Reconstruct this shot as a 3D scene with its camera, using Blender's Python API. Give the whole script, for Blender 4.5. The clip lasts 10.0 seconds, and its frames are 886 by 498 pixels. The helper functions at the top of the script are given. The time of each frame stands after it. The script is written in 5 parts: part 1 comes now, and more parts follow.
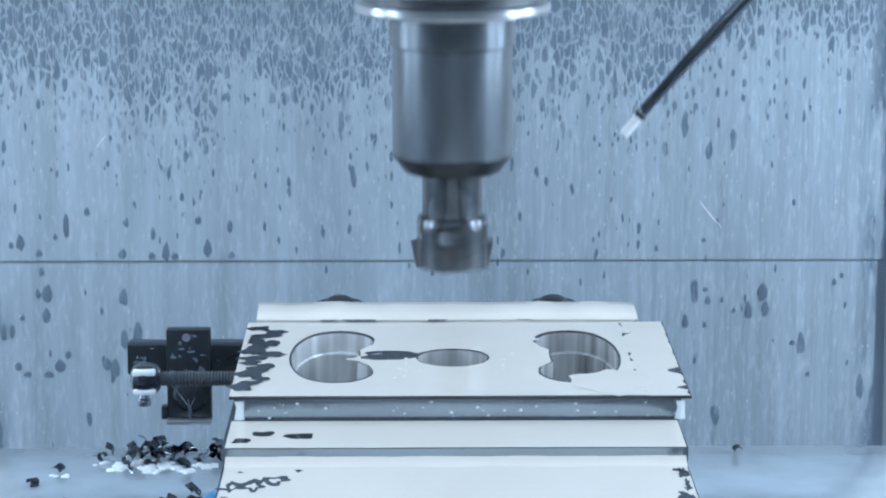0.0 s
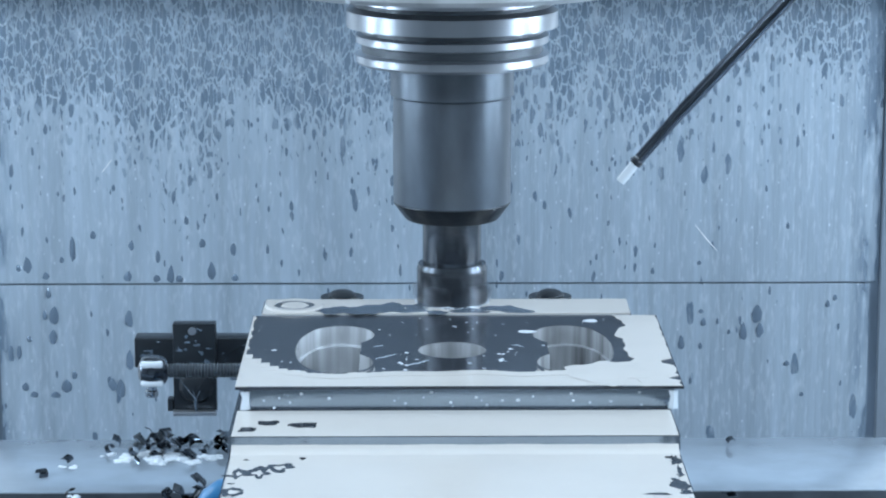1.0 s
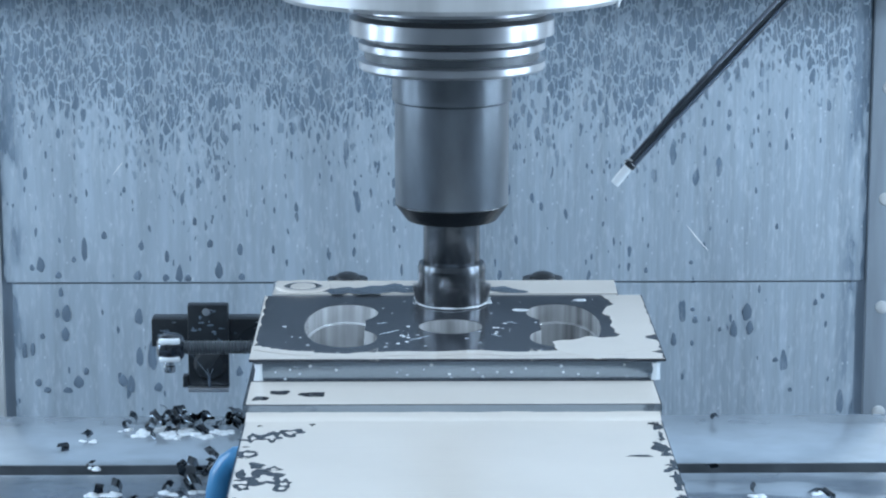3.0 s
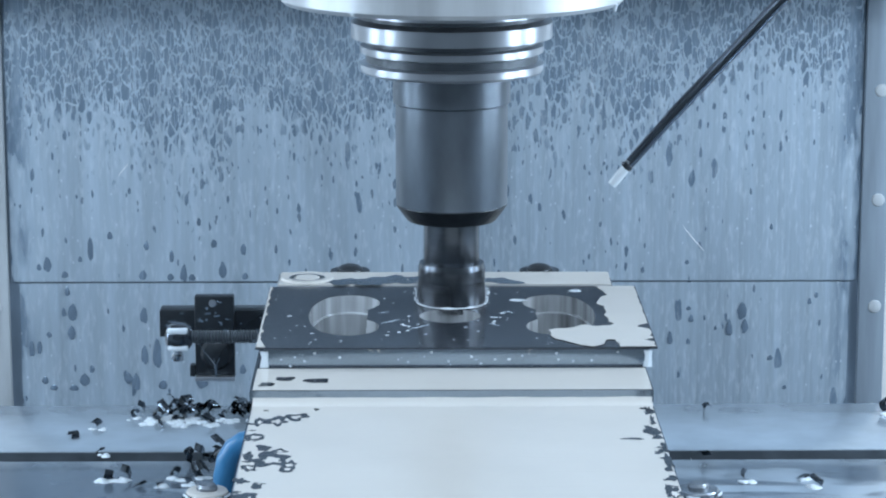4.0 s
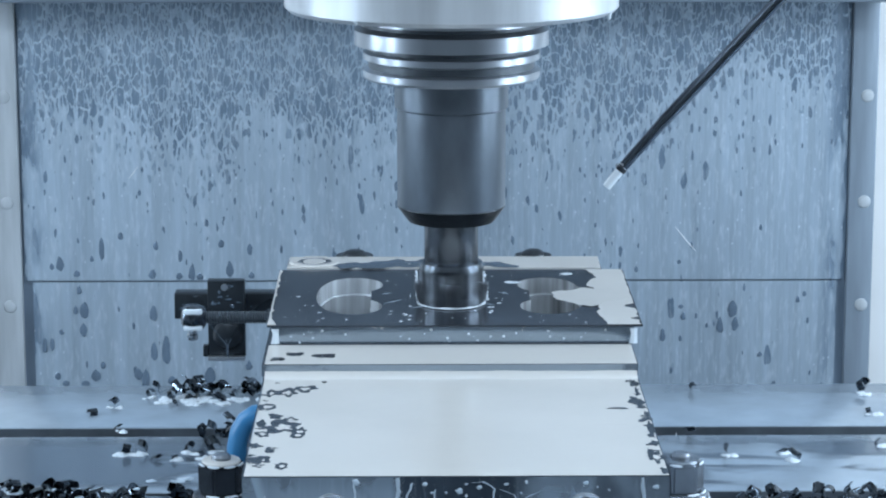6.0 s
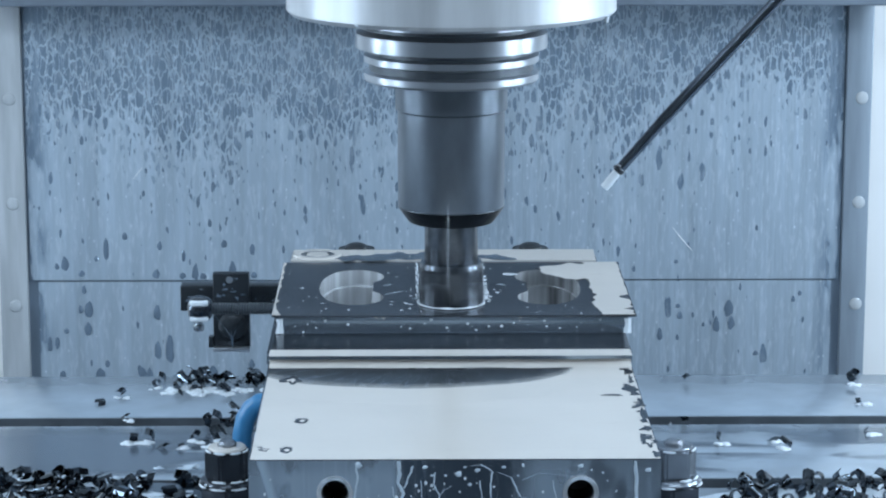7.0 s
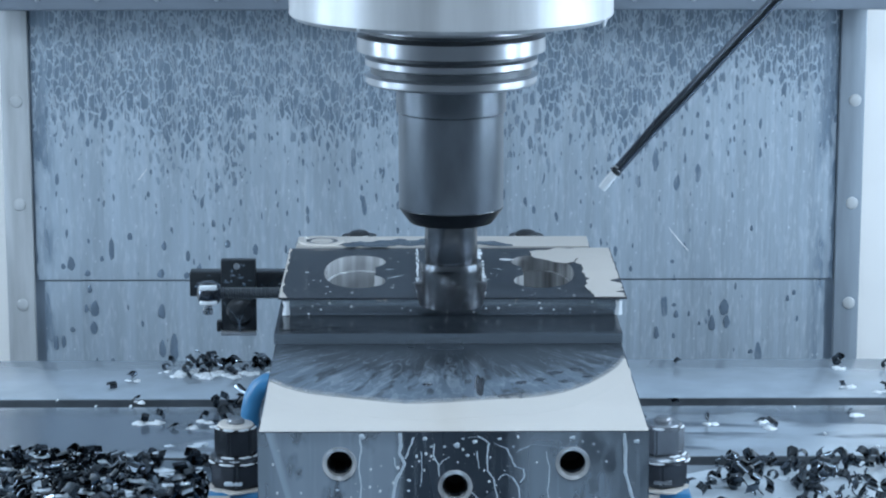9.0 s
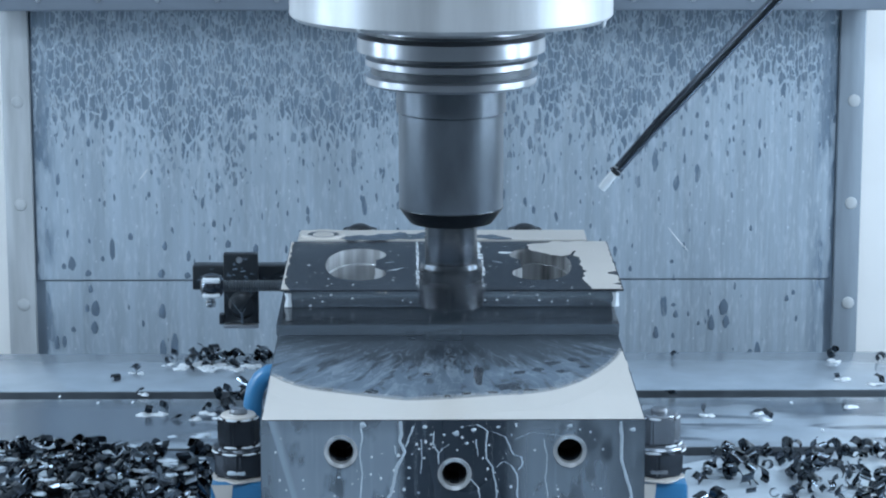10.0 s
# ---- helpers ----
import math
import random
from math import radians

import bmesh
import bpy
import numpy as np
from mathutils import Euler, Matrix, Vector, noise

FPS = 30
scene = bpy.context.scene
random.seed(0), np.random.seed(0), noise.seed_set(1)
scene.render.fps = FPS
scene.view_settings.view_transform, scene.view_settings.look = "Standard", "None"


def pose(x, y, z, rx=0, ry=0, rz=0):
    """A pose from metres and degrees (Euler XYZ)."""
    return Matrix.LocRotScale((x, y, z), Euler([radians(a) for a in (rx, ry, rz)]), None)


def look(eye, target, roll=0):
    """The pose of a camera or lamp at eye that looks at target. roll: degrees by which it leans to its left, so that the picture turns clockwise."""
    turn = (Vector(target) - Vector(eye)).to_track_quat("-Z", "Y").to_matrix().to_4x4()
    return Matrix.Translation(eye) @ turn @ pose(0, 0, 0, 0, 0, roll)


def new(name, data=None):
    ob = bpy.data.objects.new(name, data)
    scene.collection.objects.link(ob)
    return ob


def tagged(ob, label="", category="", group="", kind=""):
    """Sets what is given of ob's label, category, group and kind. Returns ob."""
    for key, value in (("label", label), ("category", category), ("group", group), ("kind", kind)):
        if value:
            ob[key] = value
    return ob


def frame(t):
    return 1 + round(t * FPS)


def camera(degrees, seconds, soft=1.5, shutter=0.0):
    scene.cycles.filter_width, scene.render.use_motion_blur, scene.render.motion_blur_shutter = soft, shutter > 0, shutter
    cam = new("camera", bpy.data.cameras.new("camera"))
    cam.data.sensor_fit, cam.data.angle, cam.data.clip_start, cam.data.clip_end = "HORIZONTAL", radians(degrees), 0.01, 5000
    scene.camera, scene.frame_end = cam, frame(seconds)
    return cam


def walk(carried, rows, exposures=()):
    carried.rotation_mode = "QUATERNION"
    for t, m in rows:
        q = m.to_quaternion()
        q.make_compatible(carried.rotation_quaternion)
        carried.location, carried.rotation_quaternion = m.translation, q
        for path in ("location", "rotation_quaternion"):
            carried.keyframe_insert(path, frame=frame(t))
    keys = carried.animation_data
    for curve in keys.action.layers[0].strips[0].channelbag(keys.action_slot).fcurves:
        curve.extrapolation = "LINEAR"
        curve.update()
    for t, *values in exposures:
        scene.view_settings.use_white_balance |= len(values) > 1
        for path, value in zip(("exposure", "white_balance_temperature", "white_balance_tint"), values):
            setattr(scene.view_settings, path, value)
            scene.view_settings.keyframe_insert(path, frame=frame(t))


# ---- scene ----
# One dolly back, eased to a stop; the eye slides along its own line of sight.
FOV = 18.94
EYE = Vector((0.0, 0.0, 0.509))
AXIS = Vector((0.01081, 0.97914, -0.20292)).normalized()
# how large things show against the clip's end
ZOOM = [(0.0, 1.1385), (0.5, 1.1297), (1.0, 1.1211), (1.5, 1.1121), (2.0, 1.1033), (2.5, 1.094), (3.25, 1.0803), (4.0, 1.0668),
        (4.5, 1.0573), (5.0, 1.0485), (5.5, 1.0399), (6.25, 1.0288), (7.0, 1.0188), (7.5, 1.0126), (8.0, 1.0077), (8.5, 1.0044),
        (9.0, 1.0022), (9.5, 1.0007), (10.0, 1.0)]
D_REF = 1.80


def zoom_at(t):
    return float(np.interp(t, [a for a, b in ZOOM], [b for a, b in ZOOM]))


def creep(t, depth):
    """How far a thing at that depth slides along the line of sight."""
    return AXIS * ((D_REF - depth) * (1 - 1 / zoom_at(t)))


cam = camera(FOV, 10.0, soft=2.1, shutter=0.5)
walk(cam, [(t, look(EYE + AXIS * (D_REF * (1 - 1 / s)), EYE + AXIS * 3)) for t, s in ZOOM],
     exposures=[(0.0, 0.22), (0.5, 0.22), (2.5, 0.12), (5.0, 0.04), (10.0, -0.04)])

# ---- light ----
world = bpy.data.worlds.new("world")
scene.world = world
world.use_nodes = True
world.node_tree.nodes["Background"].inputs[0].default_value = (0.55, 0.72, 1.0, 1)
world.node_tree.nodes["Background"].inputs[1].default_value = 0.05


def area(name, eye, target, sx, sy, watts, colour):
    d = bpy.data.lights.new(name, "AREA")
    d.shape, d.size, d.size_y, d.energy, d.color = "RECTANGLE", sx, sy, watts, colour
    ob = new(name, d)
    ob.matrix_world = look(eye, target)
    return ob


LAMP = (0.645, 0.815, 1.0)
for lx, ly, watts in ((-0.95, 1.30, 4.4), (-0.98, 1.72, 4.9), (1.00, 1.30, 6.8), (1.03, 1.72, 7.0)):
    area("work_light", (lx, ly, 0.50), (0.02, ly * 0.25 + 1.30, 0.16), 0.06, 0.80, watts, LAMP)
# added fill from above the front, no known lamp; brightens the rear cover
area("work_light", (0.02, 0.35, 1.38), (0.02, 1.95, 0.12), 1.7, 0.25, 21, LAMP)


# ---- materials ----
def mat(name, base, rough=0.5, metal=0.0, dark=0.7, scale=60, bump=0.0, bscale=200, stretch=(1, 1, 1), coat=0.0, rvar=0.15, spec=0.5):
    """Base colour mottled at two scales, rough patches and a fine relief."""
    m = bpy.data.materials.new(name)
    m.use_nodes = True
    nt = m.node_tree
    b = nt.nodes["Principled BSDF"]
    tc = nt.nodes.new("ShaderNodeTexCoord")
    mp = nt.nodes.new("ShaderNodeMapping")
    mp.inputs["Scale"].default_value = stretch
    nt.links.new(tc.outputs["Object"], mp.inputs[0])
    n1 = nt.nodes.new("ShaderNodeTexNoise")
    n1.inputs["Scale"].default_value, n1.inputs["Detail"].default_value = scale, 8
    n2 = nt.nodes.new("ShaderNodeTexNoise")
    n2.inputs["Scale"].default_value, n2.inputs["Detail"].default_value = scale * 0.13, 3
    nt.links.new(mp.outputs[0], n1.inputs[0])
    nt.links.new(mp.outputs[0], n2.inputs[0])
    add = nt.nodes.new("ShaderNodeMath")
    add.operation = "ADD"
    nt.links.new(n1.outputs[0], add.inputs[0])
    nt.links.new(n2.outputs[0], add.inputs[1])
    ramp = nt.nodes.new("ShaderNodeMapRange")
    ramp.inputs[1].default_value, ramp.inputs[2].default_value = 0.7, 1.3
    nt.links.new(add.outputs[0], ramp.inputs[0])
    mix = nt.nodes.new("ShaderNodeMix")
    mix.data_type = "RGBA"
    nt.links.new(ramp.outputs[0], mix.inputs[0])
    mix.inputs[6].default_value = (*[c * dark for c in base], 1)
    mix.inputs[7].default_value = (*base, 1)
    nt.links.new(mix.outputs[2], b.inputs["Base Color"])
    rr = nt.nodes.new("ShaderNodeMapRange")
    rr.inputs[3].default_value, rr.inputs[4].default_value = max(0.02, rough - rvar), min(1, rough + rvar)
    nt.links.new(n2.outputs[0], rr.inputs[0])
    nt.links.new(rr.outputs[0], b.inputs["Roughness"])
    b.inputs["Metallic"].default_value = metal
    b.inputs["Specular IOR Level"].default_value = spec
    b.inputs["Coat Weight"].default_value = coat
    b.inputs["Coat Roughness"].default_value = 0.08
    if bump:
        n3 = nt.nodes.new("ShaderNodeTexNoise")
        n3.inputs["Scale"].default_value, n3.inputs["Detail"].default_value = bscale, 5
        nt.links.new(mp.outputs[0], n3.inputs[0])
        bp = nt.nodes.new("ShaderNodeBump")
        bp.inputs["Strength"].default_value, bp.inputs["Distance"].default_value = bump, 0.002
        nt.links.new(n3.outputs[0], bp.inputs["Height"])
        nt.links.new(bp.outputs[0], b.inputs["Normal"])
    return m


def wall_material():
    """Brushed sheet metal with runs of coolant: drops far apart low down, a web of wet near the top."""
    m = mat("wet_sheet_metal", (0.435, 0.515, 0.59), 0.42, 0.35, 0.68, 150, 0.25, 300, (1, 1, 0.06), rvar=0.1)
    nt = m.node_tree
    b = nt.nodes["Principled BSDF"]
    tc = nt.nodes["Texture Coordinate"]
    sep = nt.nodes.new("ShaderNodeSeparateXYZ")
    nt.links.new(tc.outputs["Object"], sep.inputs[0])

    def drops(scale, stretch, seed, wob=0.5):
        mp = nt.nodes.new("ShaderNodeMapping")
        mp.inputs["Scale"].default_value = (1, 1, stretch)
        mp.inputs["Location"].default_value = (seed, seed, seed)
        nt.links.new(tc.outputs["Object"], mp.inputs[0])
        nz = nt.nodes.new("ShaderNodeTexNoise")
        nz.inputs["Scale"].default_value = scale * 1.6
        nt.links.new(mp.outputs[0], nz.inputs[0])
        warp = nt.nodes.new("ShaderNodeVectorMath")
        warp.operation = "MULTIPLY_ADD"
        warp.inputs[1].default_value = (wob / scale,) * 3
        nt.links.new(nz.outputs["Color"], warp.inputs[0])
        nt.links.new(mp.outputs[0], warp.inputs[2])
        v = nt.nodes.new("ShaderNodeTexVoronoi")
        v.inputs["Scale"].default_value = scale
        nt.links.new(warp.outputs[0], v.inputs["Vector"])
        return v

    def math_(op, a, c=None, clamp=False):
        n = nt.nodes.new("ShaderNodeMath")
        n.operation, n.use_clamp = op, clamp
        for i, x in enumerate((a, c)):
            if x is None:
                continue
            if isinstance(x, (int, float)):
                n.inputs[i].default_value = x
            else:
                nt.links.new(x, n.inputs[i])
        return n.outputs[0]

    def remap(x, a0, a1, b0, b1, smooth=False):
        n = nt.nodes.new("ShaderNodeMapRange")
        n.interpolation_type = "SMOOTHSTEP" if smooth else "LINEAR"
        for i, val in enumerate((a0, a1, b0, b1)):
            n.inputs[1 + i].default_value = val
        nt.links.new(x, n.inputs[0])
        return n.outputs[0]

    spread = nt.nodes.new("ShaderNodeTexNoise")
    spread.inputs["Scale"].default_value, spread.inputs["Detail"].default_value = 26, 4
    mp3 = nt.nodes.new("ShaderNodeMapping")
    mp3.inputs["Scale"].default_value = (1, 1, 0.35)
    nt.links.new(tc.outputs["Object"], mp3.inputs[0])
    nt.links.new(mp3.outputs[0], spread.inputs[0])
    z = math_("ADD", sep.outputs[2], math_("MULTIPLY", math_("SUBTRACT", spread.outputs[0], 0.5), 0.16))
    bow = math_("POWER", math_("ABSOLUTE", math_("ADD", sep.outputs[0], 0.07)), 2.0)
    z = math_("ADD", z, math_("SUBTRACT", 0.022, math_("MULTIPLY", bow, 0.34)))
    total = None
    for scale, stretch, seed, lo, hi in ((230, 0.36, 0.3, 0.02, 0.45), (160, 0.34, 7.7, 0.03, 0.34), (112, 0.34, 4.2, 0.03, 0.05)):
        v = drops(scale, stretch, seed)
        pick = nt.nodes.new("ShaderNodeSeparateColor")
        nt.links.new(v.outputs["Color"], pick.inputs[0])
        amount = remap(z, 0.05, 0.185, lo, hi)
        on = math_("LESS_THAN", pick.outputs[0], amount)
        size = math_("MULTIPLY_ADD", pick.outputs[1], 0.30)
        nt.nodes[-1].inputs[2].default_value = 0.16
        edge = math_("SUBTRACT", size, v.outputs["Distance"])
        d = math_("MULTIPLY", remap(edge, 0.0, 0.10, 0, 1, True), on)
        total = d if total is None else math_("MAXIMUM", total, d)
    # the wet web under the beam
    zone = remap(z, 0.150, 0.215, 0, 1, True)
    total = math_("MULTIPLY", total, math_("SUBTRACT", 1.0, math_("MULTIPLY", zone, 0.9)))
    patch = nt.nodes.new("ShaderNodeTexNoise")
    patch.inputs["Scale"].default_value, patch.inputs["Detail"].default_value = 70, 4
    nt.links.new(tc.outputs["Object"], patch.inputs[0])
    web, rims = None, None
    for scale, stretch, seed, wob in ((205, 0.36, 3.1, 0.8), (110, 0.20, 5.9, 1.5)):
        v = drops(scale, stretch, seed, wob)
        v.feature = "DISTANCE_TO_EDGE"
        # the cells shrink to single drops lower down
        least = remap(z, 0.105, 0.195, 0.44, 0.0)
        inner = remap(math_("SUBTRACT", v.outputs["Distance"], least), 0.01, 0.085, 0, 1, True)
        rim = math_("MULTIPLY", remap(v.outputs["Distance"], 0.015, 0.075, 1, 0, True), remap(z, 0.125, 0.18, 0, 1, True))
        web = inner if web is None else math_("MULTIPLY", web, remap(inner, 0, 1, 0.7, 1))
        rims = rim if rims is None else math_("MAXIMUM", rims, rim)
    web = math_("MULTIPLY", web, remap(z, 0.2, 0.26, 0.95, 0.8))
    web = math_("MULTIPLY", web, remap(patch.outputs[0], 0.30, 0.46, 0.6, 1, True))
    rims = math_("MULTIPLY", rims, remap(patch.outputs[0], 0.40, 0.62, 0.15, 0.03, True))
    total = math_("MAXIMUM", total, web)
    # runs of dirt beside the joints
    ends = math_("ABSOLUTE", math_("SUBTRACT", sep.outputs[0], 0.0176))
    rim = nt.nodes.new("ShaderNodeTexNoise")
    rim.inputs["Scale"].default_value = 60
    mp2 = nt.nodes.new("ShaderNodeMapping")
    mp2.inputs["Scale"].default_value = (1, 1, 0.3)
    nt.links.new(tc.outputs["Object"], mp2.inputs[0])
    nt.links.new(mp2.outputs[0], rim.inputs[0])
    stain = math_("MULTIPLY", remap(rim.outputs[0], 0.42, 0.56, 0, 1, True), remap(ends, 0.307, 0.328, 0, 1, True))
    total = math_("MAXIMUM", total, stain)
    mixes = nt.nodes.new("ShaderNodeMix")
    mixes.data_type = "RGBA"
    old = b.inputs["Base Color"].links[0].from_socket
    nt.links.new(math_("MULTIPLY", total, 0.8), mixes.inputs[0])
    nt.links.new(old, mixes.inputs[6])
    mixes.inputs[7].default_value = (0.13, 0.19, 0.26, 1)
    nt.links.new(mixes.outputs[2], b.inputs["Base Color"])
    # fine pale specks and grain
    sp = nt.nodes.new("ShaderNodeTexVoronoi")
    sp.inputs["Scale"].default_value = 260
    mp4 = nt.nodes.new("ShaderNodeMapping")
    mp4.inputs["Scale"].default_value = (1, 1, 0.7)
    nt.links.new(tc.outputs["Object"], mp4.inputs[0])
    nt.links.new(mp4.outputs[0], sp.inputs["Vector"])
    pk = nt.nodes.new("ShaderNodeSeparateColor")
    nt.links.new(sp.outputs["Color"], pk.inputs[0])
    speck = math_("MULTIPLY", remap(sp.outputs["Distance"], 0.12, 0.24, 0.55, 0), math_("LESS_THAN", pk.outputs[0], remap(z, 0.0, 0.22, 0.06, 0.22)))
    grain = nt.nodes.new("ShaderNodeTexNoise")
    grain.inputs["Scale"].default_value, grain.inputs["Detail"].default_value = 420, 2
    mp5 = nt.nodes.new("ShaderNodeMapping")
    mp5.inputs["Scale"].default_value = (1, 1, 0.22)
    nt.links.new(tc.outputs["Object"], mp5.inputs[0])
    nt.links.new(mp5.outputs[0], grain.inputs[0])
    m6 = nt.nodes.new("ShaderNodeMix")
    m6.data_type = "RGBA"
    nt.links.new(math_("ADD", math_("ADD", speck, rims), remap(grain.outputs[0], 0.52, 0.75, 0, 0.30), True), m6.inputs[0])
    nt.links.new(mixes.outputs[2], m6.inputs[6])
    m6.inputs[7].default_value = (0.72, 0.78, 0.83, 1)
    nt.links.new(m6.outputs[2], b.inputs["Base Color"])
    oldr = b.inputs["Roughness"].links[0].from_socket
    mr = nt.nodes.new("ShaderNodeMix")
    nt.links.new(total, mr.inputs[0])
    nt.links.new(oldr, mr.inputs[2])
    mr.inputs[3].default_value = 0.2
    nt.links.new(mr.outputs[0], b.inputs["Roughness"])
    return m


M_WALL = wall_material()
M_STRIP = mat("strip_metal", (0.66, 0.69, 0.71), 0.4, 0.15, 0.5, 70, 0.15, 200, (1, 1, 0.12))
M_DULLSTRIP = mat("darker_strip", (0.36, 0.42, 0.48), 0.35, 0.25, 0.6, 70, 0.15, 200, (1, 1, 0.10))
M_SPLASH = mat("dark_coolant_drop", (0.19, 0.25, 0.32), 0.22, 0.25, 0.72, 160, 0.1, 200, (1, 1, 0.3))
M_POLISH = mat("polished_steel", (0.72, 0.75, 0.78), 0.10, 1.0, 0.7, 50, 0.05, 200, rvar=0.04)
M_WHITE = mat("white_enamel", (0.88, 0.87, 0.85), 0.35, 0.0, 0.93, 20)
M_DARKGAP = mat("dark_gap", (0.03, 0.035, 0.04), 0.6)
# for unseen walls, pale so that they bounce light onto the metals
M_PALE = mat("bounce_enamel", (0.60, 0.62, 0.63), 0.5, 0.0, 0.9, 15)
M_GREY = mat("grey_enamel", (0.16, 0.19, 0.23), 0.45, 0.0, 0.8, 20)
M_TABLE = mat("wet_cast_table", (0.41, 0.48, 0.55), 0.17, 0.3, 0.75, 30, 0.12, 60, rvar=0.1)
M_SLOT = mat("dark_steel", (0.12, 0.14, 0.16), 0.4, 0.3, 0.6, 60, 0.2, 200)
M_MIST = mat("thin_coolant", (0.122, 0.160, 0.204), 0.15, 0.1, 0.6, 60, 0.1, 200)
M_STEEL = mat("ground_steel", (0.36, 0.39, 0.43), 0.28, 0.65, 0.6, 40, 0.08, 150, (1, 1, 0.4))
# darker than the sides: the dark spindle's reflection is put into this colour
M_DIMTOP = mat("dim_wet_top", (0.040, 0.050, 0.064), 0.2, 0.5, 0.6, 45, 0.06, 120)
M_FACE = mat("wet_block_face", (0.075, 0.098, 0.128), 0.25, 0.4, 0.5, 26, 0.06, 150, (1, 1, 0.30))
M_PLATE = mat("wet_plate_steel", (0.055, 0.065, 0.08), 0.16, 0.4, 0.7, 50, 0.06, 120)
# upright colour streaks paint the bright and dark reflections in the bores
M_HOLE = mat("sheen_streaked_bore", (0.86, 0.88, 0.90), 0.2, 0.5, 0.22, 130, 0.12, 300, (1, 1, 0.05), rvar=0.1)
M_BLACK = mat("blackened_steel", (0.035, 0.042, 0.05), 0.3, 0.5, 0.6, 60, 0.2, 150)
M_NUT = mat("oiled_nut_steel", (0.06, 0.07, 0.085), 0.2, 0.6, 0.5, 90, 0.2, 150)
M_JOINT = mat("stained_joint", (0.24, 0.30, 0.37), 0.4, 0.1, 0.45, 50, 0.1, 100, (1, 1, 0.3))
M_CHROME = mat("bright_steel", (0.50, 0.53, 0.57), 0.30, 0.85, 0.82, 30, rvar=0.05)
M_NOSE = mat("turned_nose", (0.66, 0.68, 0.70), 0.40, 0.5, 0.72, 70, 0.1, 150, (1, 1, 0.1))
M_HOLDER = mat("burnished_holder", (0.185, 0.215, 0.25), 0.34, 0.75, 0.6, 60, 0.03, 300, (1, 1, 0.5), rvar=0.12)
M_CUTTER = mat("cutter_steel", (0.165, 0.185, 0.21), 0.24, 0.9, 0.5, 80, 0.15, 200)
M_INSERT = mat("carbide", (0.16, 0.17, 0.19), 0.3, 0.8, 0.7, 60)
M_COOLANT = mat("milky_coolant", (0.655, 0.618, 0.574), 0.2, 0.0, 0.90, 14, 0.12, 25, rvar=0.1)
M_DROPLET = mat("coolant_drop", (0.75, 0.80, 0.84), 0.1, 0.0, 0.95, 12)
M_RUN = mat("coolant_run", (0.56, 0.64, 0.71), 0.15, 0.0, 0.8, 60)
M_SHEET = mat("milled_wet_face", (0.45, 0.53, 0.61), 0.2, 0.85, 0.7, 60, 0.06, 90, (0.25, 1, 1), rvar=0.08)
M_WET = mat("wet_mark", (0.032, 0.040, 0.052), 0.14, 0.3, 0.7, 80)
# strong mottling puts glints on the chips into their colour
M_CHIP = mat("glinting_chip", (0.15, 0.18, 0.215), 0.13, 0.95, 0.10, 190, rvar=0.1)
M_BLUE = mat("blue_hose", (0.035, 0.19, 0.38), 0.3, 0.0, 0.75, 30, coat=0.3)
M_PIPE = mat("nozzle_pipe", (0.13, 0.15, 0.18), 0.14, 0.95, 0.6, 60, 0.1, 120)


class Graph:
    """Short hands for building on a material's nodes."""

    def __init__(self, m):
        self.nt = m.node_tree
        self.b = self.nt.nodes["Principled BSDF"]
        self.at = self.nt.nodes["Texture Coordinate"].outputs["Object"]
        sep = self.nt.nodes.new("ShaderNodeSeparateXYZ")
        self.nt.links.new(self.at, sep.inputs[0])
        self.x, self.y, self.z = sep.outputs

    def put(self, x, socket):
        if isinstance(x, (int, float)):
            socket.default_value = x
        elif isinstance(x, tuple):
            socket.default_value = (*x, 1)
        else:
            self.nt.links.new(x, socket)

    def do(self, op, a, c=0.0, clamp=False):
        n = self.nt.nodes.new("ShaderNodeMath")
        n.operation, n.use_clamp = op, clamp
        self.put(a, n.inputs[0])
        self.put(c, n.inputs[1])
        return n.outputs[0]

    def span(self, x, a0, a1, b0=0.0, b1=1.0):
        n = self.nt.nodes.new("ShaderNodeMapRange")
        n.interpolation_type = "SMOOTHSTEP"
        for i, v in enumerate((x, a0, a1, b0, b1)):
            self.put(v, n.inputs[i])
        return n.outputs[0]

    def grain(self, x, y, z, detail=4, wobble=0.0):
        v = self.nt.nodes.new("ShaderNodeCombineXYZ")
        for i, q in enumerate((x, y, z)):
            self.put(q, v.inputs[i])
        n = self.nt.nodes.new("ShaderNodeTexNoise")
        n.inputs["Scale"].default_value, n.inputs["Detail"].default_value, n.inputs["Distortion"].default_value = 1.0, detail, wobble
        self.nt.links.new(v.outputs[0], n.inputs[0])
        return n.outputs[0]

    def blend(self, f, a, c):
        n = self.nt.nodes.new("ShaderNodeMix")
        n.data_type = "RGBA"
        self.put(f, n.inputs[0])
        self.put(a, n.inputs[6])
        self.put(c, n.inputs[7])
        return n.outputs[2]

    def alpha(self, f):
        self.put(f, self.b.inputs["Alpha"])


